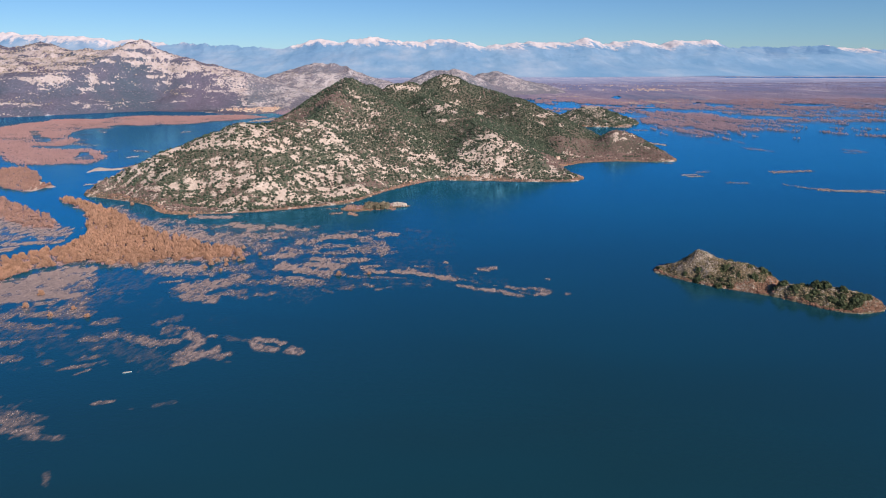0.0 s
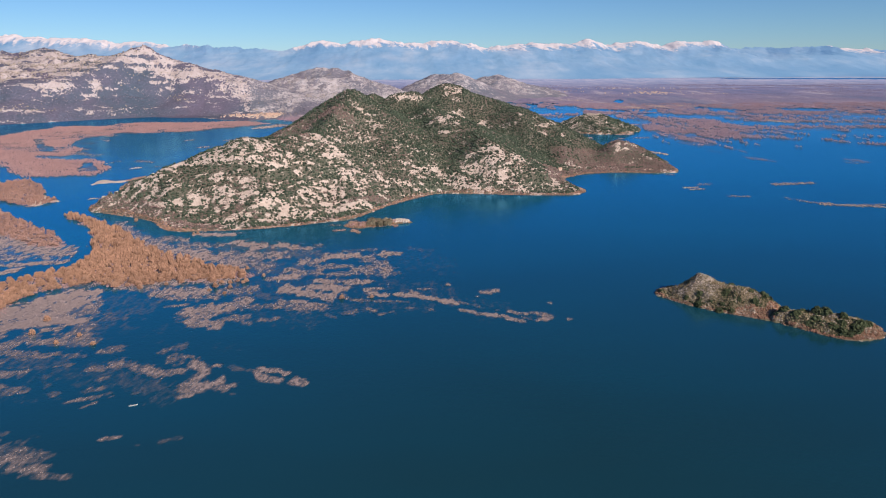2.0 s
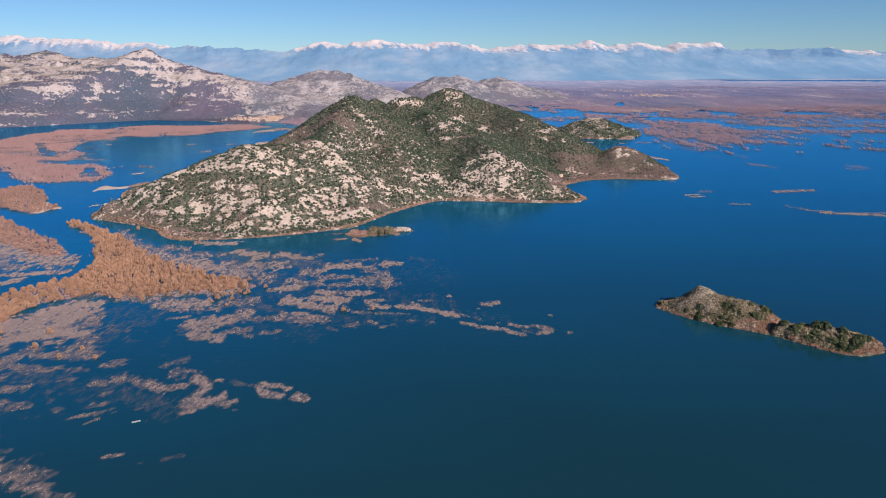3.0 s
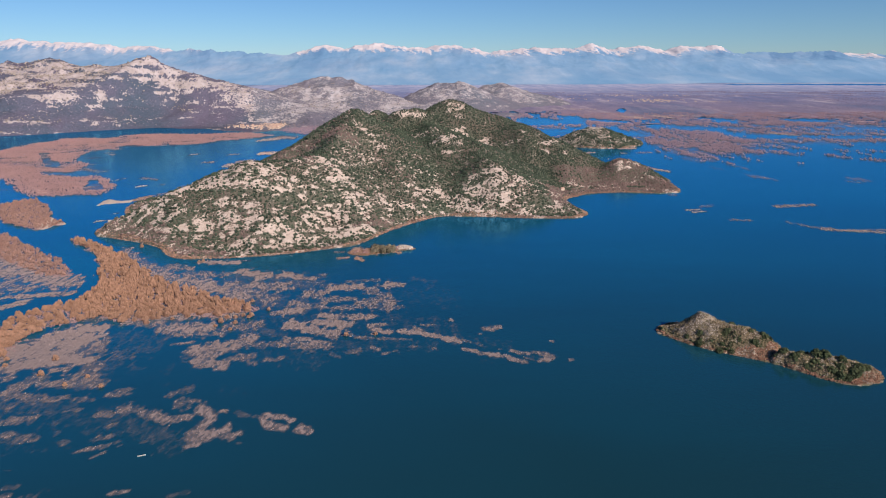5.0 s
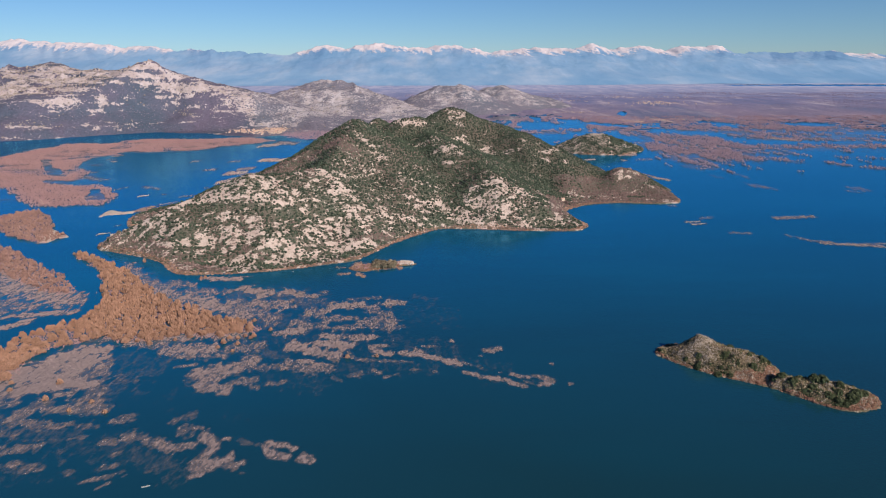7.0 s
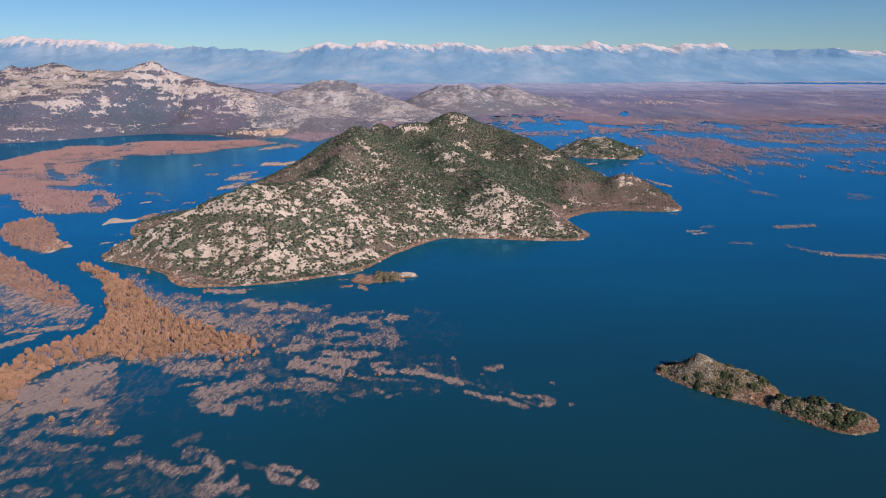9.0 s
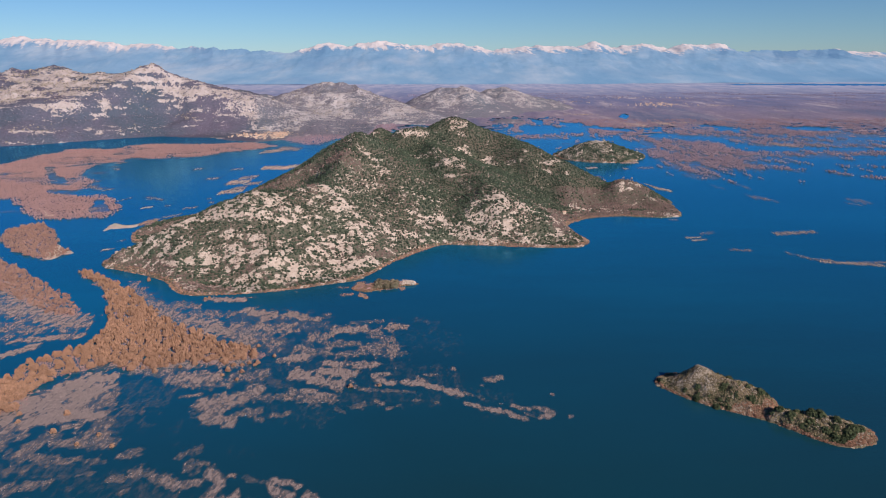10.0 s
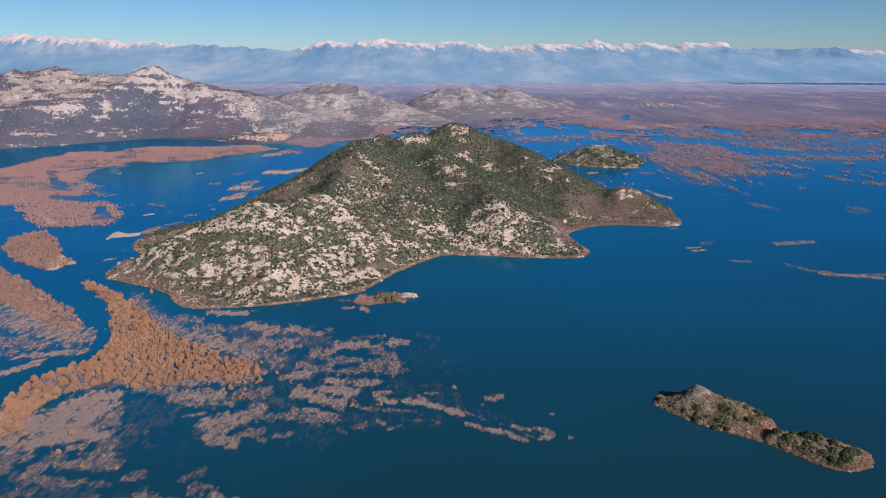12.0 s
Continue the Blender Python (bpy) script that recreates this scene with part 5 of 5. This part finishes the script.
cov = marsh_cover(mx, my)
mz = np.where(cov > 0, 0.10 + 1.3 * np.clip(fbm(mx, my, 9, 3) + 0.2, 0, 1) * step(0, 0.2, cov) + 0.3 * rng.random(mx.size), -0.5)
faces = grid_faces(len(ang), len(dist))
faces = faces[(cov[faces] > 0).all(1)]
v, faces, _ = used_only(np.stack([mx, my, mz], 1), faces)
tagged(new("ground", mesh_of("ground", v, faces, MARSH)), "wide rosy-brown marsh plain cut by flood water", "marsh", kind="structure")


def bushy(x, y):
    """Where bushes stand in the flooded marsh."""
    c = brushed(x, y, THICKETS, 0.45, 50, 5.0) + 0.75 * step(1230, 1400, y) - 1.5 * brushed(x, y, PONDS, 0.5, 60, 7.0)
    return (np.abs(x) < 0.72 * y) & (c + 0.35 * fbm(x, y * 0.4, 40, 3) + 0.8 * fbm(x, y * 0.3, 9, 3, 0.7) > 0.70)


for stroke in THICKETS:
    reed_field("drowned rosy-brown reeds under flooded bushes", [stroke[:4] + (1.15 * stroke[4], 0.5 * stroke[5])], 3.0, 9.0, 0.5, MARSH_BUSH, slim=6.0)
for stroke in [(359, 1454, 395, 1432, 27.7, 0.95), (430, 1476, 453, 1453, 28.7, 0.95), (469, 1487, 567, 1463, 11.8, 0.6), (731, 1981, 786, 1960, 21, 0.5), (274.7, 1696, 353, 1681, 17.8, 0.5)]:
    reed_field("pale dry meadow on the marsh plain", [stroke], 4.0, 2.0, 2.6, SANDBAR, slim=7.0)
wx, wy = scatter((110, 780, 1000, 1560), 3.3, bushy)
far_trees("marsh_wood", wx, wy, rng.uniform(0.8, 1.8, wx.size), 5, FLOOD_BUSH, "scattered bare rosy-brown bushes in flooded marsh")

# ---------------------------------------------------------------- mountains beyond the lake
HILLS = [
    (-1500, 1500, 118, -1000, 1440, 106, .26), (-1000, 1440, 106, -791, 1418, 112, .30), (-796, 1418, 121, -788, 1418, 121, .55), (-791, 1418, 110, -620, 1385, 106, .27),
    (-584, 1376, 122, -576, 1376, 121, .55), (-620, 1385, 103, -540, 1388, 97, .28), (-540, 1388, 94, -531, 1450, 87, .3), (-531, 1450, 87, -540, 1620, 66, .3), (-540, 1620, 66, -460, 1740, 46, .3), (-540, 1390, 80, -430, 1420, 38, .3),
]
FAR_HILLS = [
    (-300, 1650, 74, -245, 1650, 74, .42), (-245, 1650, 74, -190, 1620, 56, .36), (-190, 1620, 52, -50, 1530, 20, .33), (116, 1510, 6, 134, 1510, 6, .3), (-370, 1620, 54, -300, 1650, 74, .35),
    (-20, 1760, 58, 30, 1755, 60, .42), (110, 1900, 50, 150, 1900, 52, .42), (150, 1900, 52, 260, 1900, 24, .33),
]
PEAKS = [(-792, 1418, 126, .60), (-580, 1376, 128, .75), (-880, 1424, 117, .4)]
UPPER_CLIFFS = [
    (-815, 1408, -770, 1400, 24, .5), (-600, 1370, -560, 1368, 22, .5), (-890, 1415, -860, 1410, 20, .45),
    (-850, 1385, -763, 1356, 20, .85), (-840, 1305, -727, 1345, 28, 1.0),
    (-800, 1257, -752, 1262, 36, 1.0), (-735, 1290, -681, 1255, 34, 1.0), (-704, 1328, -738, 1385, 30, .95), (-700, 1367, -620, 1347, 20, .9), (-620, 1347, -585, 1353, 16, .6),
    (-662, 1274, -640, 1282, 15, .9), (-556, 1371, -453, 1369, 15, .68), (-538, 1362, -483, 1359, 12, .8), (-900, 1300, -820, 1280, 45, .85), (-432, 1368, -391, 1379, 22, .7),
]
LOWER_CRAGS = [
    (-602, 1307, -572, 1322, 8, .8), (-544, 1345, -525, 1353, 10, .8), (-613, 1292, -605, 1293, 6, .7), (-516, 1338, -468, 1302, 11, .8), (-740, 1161, -694, 1181, 8, .85),
    (-687, 1202, -670, 1197, 7, .7), (-725, 1219, -720, 1225, 10, .8), (-689, 1221, -680, 1225, 7, .6), (-619, 1222, -615, 1224, 5, .9), (-593, 1240, -590, 1242, 6, .95),
    (-574, 1264, -570, 1266, 8, .95), (-543, 1277, -540, 1280, 7, .95),
]
PALE_HILLS = [(-320, 1650, -200, 1640, 60, .95), (-325, 1390, -290, 1640, 95, .95), (-250, 1600, -100, 1500, 90, .95), (-20, 1755, 40, 1730, 80, .95), (110, 1890, 260, 1870, 90, .95)]


def cliffs(x, y, strokes=UPPER_CLIFFS + LOWER_CRAGS + PALE_HILLS):
    c = 0.0
    for ax, ay, bx, by, r, w in strokes:
        c = np.maximum(c, w * np.exp(-0.7 * (to_segment(x, y, ax, ay, bx, by)[0] / r) ** 2))
    return c


def mountain_height(x, y):
    foot = 1245 + 22 * fbm(x, 0 * x, 130, 2) - 125 * step(-520, -760, x) + 8 * fbm(x, y, 40, 2)
    tongue = 62 * np.exp(-((x + 340) / 70) ** 2)
    foot = foot - tongue
    h = ridge_land(x, y, HILLS + FAR_HILLS, 3, 9)
    for px, py, top, fall in PEAKS:
        h = np.maximum(h, top - fall * np.hypot(x - px, 0.8 * (y - py)))
    amp = step(4, 45, h)
    h = h + amp * (3 * fbm(x, y, 120, 4, 0.6) + 13 * (ridged(x, y, 60, 5) - 0.60) + 5 * (ridged(x + 50, y, 17, 3) - 0.6))
    q = (h + 5 * fbm(x, y, 70, 3)) / 15
    shelf = 15 * (np.floor(q) + step(0.45, 0.95, q - np.floor(q))) - 5 * fbm(x, y, 70, 3)
    h = h + 0.55 * amp * cliffs(x, y, UPPER_CLIFFS + LOWER_CRAGS) * (shelf - h)
    d = y - foot - tongue - 60 * np.exp(-((x + 350) / 110) ** 2)
    h = lower(h, 0.5 * d + 0.8 * np.maximum(d - 70, 0), 4) + 0.4
    low = np.minimum(0.3 + 3 * step(0, 60, y - foot), (y - foot) * 0.2)
    return np.where(x < -150, np.maximum(h, low), h)


gx, gy = np.meshgrid(np.arange(-1250, 330, 3.6), np.arange(1100, 2000, 3.6))
fx, fy = gx.ravel(), gy.ravel()
hz = mountain_height(fx, fy)
faces = grid_faces(gx.shape[1], gx.shape[0])
faces = faces[(hz[faces] > -3).any(1)]
band = (0.04 + 0.36 * cliffs(fx, fy) + 0.28 * cliffs(fx, fy, UPPER_CLIFFS) + 0.14 * step(50, 105, hz) - 0.08 * step(106, 116, hz) + (0.36 + 0.22 * step(35, 75, hz)) * fbm(fx * 0.3, 0.25 * fy + 3.6 * hz, 18, 4, 0.65)
        + 0.50 * fbm(fx * 0.8, fy * 0.7 + 2.0 * hz, 11, 3, 0.7))
pale = np.clip(1.3 * cliffs(fx, fy, PALE_HILLS), 0, 0.8) * step(3, 12, hz)
band = band * (1 - pale) + pale * (0.50 + 0.20 * fbm(fx, fy + 0.5 * hz, 13, 3, 0.7) + 0.20 * fbm(fx, fy, 60, 3))
past = fx[faces].mean(1) + 0.25 * (fy[faces].mean(1) - 1400) > -385
for name, keep, mat, label in (("mountain", ~past, KARST_FAR, "bare karst mountain with pale rock bands and haze-blued scrub"),
                               ("distant_hill", past, KARST_HAZED, "smooth limestone hills paled by haze beyond the village")):
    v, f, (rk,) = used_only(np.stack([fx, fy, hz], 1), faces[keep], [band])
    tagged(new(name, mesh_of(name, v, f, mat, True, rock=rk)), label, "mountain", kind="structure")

x, y = scatter((-1000, 1120, -60, 1680), 3.6, lambda x, y: (y < 1460 + 1.3 * np.maximum(x + 480, 0)) & (mountain_height(x, y) > 1.5) & (cliffs(x, y, PALE_HILLS) < rng.random(x.size)))
hh = mountain_height(x, y)
rk = 0.09 + 0.36 * cliffs(x, y) + 0.2 * cliffs(x, y, UPPER_CLIFFS) + 0.17 * step(50, 105, hh) + (0.32 + 0.18 * step(35, 75, hh)) * fbm(x * 0.3, 0.25 * y + 3.6 * hh, 24, 4, 0.65) + 0.10 * rng.standard_normal(x.size)
for name, keep, mat, size, label, kind in (
        ("boulders", (rk > 0.42) & (rng.random(x.size) < 0.55), ROCK_GREY, 1.35, "pale limestone crags breaking from the mountain slope", "rocks"),
        ("mountain_scrub", (rk < 0.42) & (rng.random(x.size) < 0.42 * step(112, 88, hh)), HAZY_SCRUB, 1.15, "leafless scrub on the mountain slope, bluish with haze", "scrub")):
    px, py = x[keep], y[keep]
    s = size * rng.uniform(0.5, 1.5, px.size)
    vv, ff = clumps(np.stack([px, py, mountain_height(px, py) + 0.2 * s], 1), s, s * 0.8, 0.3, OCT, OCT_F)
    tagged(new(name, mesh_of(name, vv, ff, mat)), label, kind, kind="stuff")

wx, wy = scatter((-220, 1350, 1700, 2600), 9, lambda x, y: (np.abs(x) < 0.7 * y) & (np.hypot((x - 585) / 130, (y - 2005) / 110) > 1) & (fbm(x * 0.5, y * 1.6, 90, 4, 0.65) > 0.12) & (marsh_cover(x, y) > 0) & (mountain_height(x, y) < 2))
far_trees("plain_wood", wx, wy, rng.uniform(1.0, 2.0, wx.size) * (1 + 0.6 * step(1700, 2400, wy)), 3, HAZY_COPSE, "bare copses and hedges on the wide plain, mauve with haze")

CREST = [(-4600, 200), (-3100, 215), (-2864, 225), (-2748, 246), (-2581, 252), (-2436, 238), (-2124, 227), (-2052, 203), (-1848, 219), (-1742, 178), (-1539, 191), (-1336, 166), (-1171, 159), (-1024, 149), (-915, 172), (-763, 211), (-657, 189), (-509, 206), (-363, 217), (-253, 195), (-142, 188), (-67, 198), (72, 207), (247, 169), (396, 179), (570, 189), (716, 182), (889, 209), (1037, 171), (1190, 201), (1370, 170), (1446, 194), (1697, 190), (1801, 142), (1896, 152), (2168, 154), (2399, 164), (2481, 137), (2596, 147), (2733, 126), (3100, 120), (4600, 110)]
xs, ss = np.linspace(-4000, 4000, 1250), np.linspace(0, 1, 80) ** 0.75
gx, gs = np.meshgrid(xs, ss)
top = np.interp(gx, [a for a, _ in CREST], [b for _, b in CREST])
gy = 3420 + 1180 * gs + 60 * fbm(gx, gs * 900, 500, 2) * (1 - gs)
rise = np.where(gs < 0.93, (gs / 0.93) ** 1.35, 1 - 4 * (gs - 0.93))
gz = top * rise * (1 + 0.05 * fbm(gx, gy, 90, 5, 0.6) * step(0.1, 0.5, gs)) + 34 * (ridged(gx, gy * 0.6, 130, 6) - 0.60) * step(0.05, 0.5, gs) * (1 - 0.65 * step(-1850, -2050, gx))
gz = gz + 6 * (ridged(gx + 0.4 * gy, gy, 42, 4) - 0.60) * step(0.45, 0.8, gs) + 5 * fbm(gx, 0 * gx, 50, 4, 0.6) * step(0.5, 0.9, gs)
for foot, tall, span in ((0.12, 26, 0.09), (0.30, 34, 0.13), (0.52, 30, 0.14)):
    gz = gz + tall * np.clip(0.35 + fbm(gx + 3000 * foot, gs * 300, 420, 4, 0.55), 0, 1.4) * np.exp(-((gs - foot) / span) ** 2)
# Mask for relief shading painted in darker blue: spurs, foothills, eastern peaks.
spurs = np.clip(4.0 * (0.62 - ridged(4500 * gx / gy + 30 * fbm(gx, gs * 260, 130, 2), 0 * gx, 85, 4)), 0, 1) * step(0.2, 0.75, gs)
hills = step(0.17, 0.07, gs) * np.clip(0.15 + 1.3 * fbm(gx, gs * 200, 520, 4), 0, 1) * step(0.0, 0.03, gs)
painted_relief = np.maximum((0.3 + 0.4 * step(0.6, 0.9, gs)) * spurs, 0.8 * hills) + 0.22 * fbm(gx * 0.4, gs * 1200, 300, 3)
painted_relief = np.maximum(painted_relief, np.clip(0.15 + 0.6 * spurs + 0.3 * fbm(gx, gs * 500, 160, 4), 0, 1) * step(1500, 1800, gx) * step(0.4, 0.8, gs))
painted_relief = np.clip(painted_relief, 0, 1)
snowy = np.interp(gx, [-4600, -1760, -1700, -1300, -1000, -880, 1690, 1760, 2380, 2420, 2640, 2700], [1, 1, .35, .1, .1, 1, 1, 0, 0, .8, .8, 0])
deep_snow = top * (0.16 + 0.14 * step(-1800, -2000, gx) + 0.10 * step(-1000, -500, gx) + 0.05 * fbm(gx, gx, 300, 2))
crest = snowy * np.clip((gz - top + deep_snow) / deep_snow, -0.5, 1.2) + 0.35 * fbm(gx + 0.3 * gy, 0.05 * gy, 24, 3, 0.6) + (0.5 + 0.5 * step(-900, 0, gx)) * (ridged(gx + 0.4 * gy, gy, 42, 4) - 0.60)
crest = np.where(gs < 0.45, 0, crest) * step(0.0, 0.3, snowy)
me = mesh_of("backdrop", np.stack([gx.ravel(), gy.ravel(), gz.ravel()], 1), grid_faces(len(xs), len(ss)), RANGE, True, crest=crest.ravel(), painted_relief=painted_relief.ravel())
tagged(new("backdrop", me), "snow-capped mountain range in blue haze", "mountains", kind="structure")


# ---------------------------------------------------------------- houses and a boat
def box(bm, x0, y0, z0, x1, y1, z1):
    vs = [bm.verts.new(p) for p in ((x0, y0, z0), (x1, y0, z0), (x1, y1, z0), (x0, y1, z0), (x0, y0, z1), (x1, y0, z1), (x1, y1, z1), (x0, y1, z1))]
    for f in ((0, 3, 2, 1), (4, 5, 6, 7), (0, 1, 5, 4), (1, 2, 6, 5), (2, 3, 7, 6), (3, 0, 4, 7)):
        bm.faces.new([vs[k] for k in f])


def finish(name, bm, mat):
    me = bpy.data.meshes.new(name)
    bm.to_mesh(me)
    bm.free()
    me.materials.append(mat)
    return me


def house(label):
    root = new("house", None)
    bm = bmesh.new()
    box(bm, -1.6, -1.2, -0.5, 1.6, 1.2, 1.7)
    part("wall", finish("wall", bm, PLASTER), root)
    bm = bmesh.new()
    a = [bm.verts.new(p) for p in ((-1.8, -1.4, 1.65), (1.8, -1.4, 1.65), (1.8, 1.4, 1.65), (-1.8, 1.4, 1.65), (-1.8, 0, 2.6), (1.8, 0, 2.6))]
    for f in ((0, 1, 5, 4), (2, 3, 4, 5), (0, 4, 3), (1, 2, 5), (0, 3, 2, 1)):
        bm.faces.new([a[k] for k in f])
    part("roof", finish("roof", bm, TILE), root, "low-pitched tiled roof")
    return tagged(root, label, "house", "village houses")


first = house("small pale plastered village house with a tiled roof")
first.matrix_basis = pose(104, 621, float(island_height(np.array([104.0]), np.array([621.0]))[0]), 0, 0, 20)
spots = []
for k in range(190):
    a, b = (-294 - abs(rng.normal(0, 30)), rng.normal(1252, 24)) if k < 110 else (rng.uniform(-396, -296), rng.normal(1240, 14))
    ground_z = float(mountain_height(np.array([a]), np.array([b]))[0])
    if ground_z > 0.8:
        spots.append((a, b, ground_z))
for k in range(90):
    spots.append((585 + 48 * rng.standard_normal(), 2005 + 42 * rng.standard_normal(), 1.2))
for k in range(80):
    spots.append((rng.uniform(190, 420), 2110 + 22 * rng.standard_normal(), 1.0) if k < 35 else (rng.uniform(430, 800), 2310 + 30 * rng.standard_normal(), 1.0))
for a, b, z in spots:
    s = rng.uniform(0.5, 1.0) * (1.05 if b < 1400 else 1.0)
    h = copy_thing(first, pose(a, b, z, 0, 0, rng.uniform(0, 180)) @ Matrix.Diagonal((s, s, s, 1)))

boat = new("boat", None)
bm = bmesh.new()
rings = []
for k in range(9):
    t = k / 8 * 2 - 1
    w, lift = 0.36 * (1 - abs(t) ** 2.5) + 0.02, 0.12 * abs(t) ** 3
    rings.append([bm.verts.new((1.1 * t, s * w, z)) for s, z in ((-1, 0.32 + lift), (-0.7, 0.0), (0.7, 0.0), (1, 0.32 + lift), (0.85, 0.30 + lift), (0.6, 0.10), (-0.6, 0.10), (-0.85, 0.30 + lift))])
for p, q in zip(rings, rings[1:]):
    for k in range(8):
        bm.faces.new((p[k], q[k], q[(k + 1) % 8], p[(k + 1) % 8]))
bm.faces.new(rings[0][::-1]), bm.faces.new(rings[-1])
part("hull", finish("hull", bm, HULL), boat)
for bx in (-0.5, 0.3):
    bm = bmesh.new()
    box(bm, bx, -0.29, 0.2, bx + 0.2, 0.29, 0.24)
    part("bench", finish("bench", bm, WOOD), boat, "plain wooden bench")
boat.matrix_basis = pose(-94.2, 188.1, 0, 0, 0, 24) @ Matrix.Diagonal((1.15, 0.5, 0.7, 1))
tagged(boat, "slender pale open rowing boat lying on calm water", "boat")
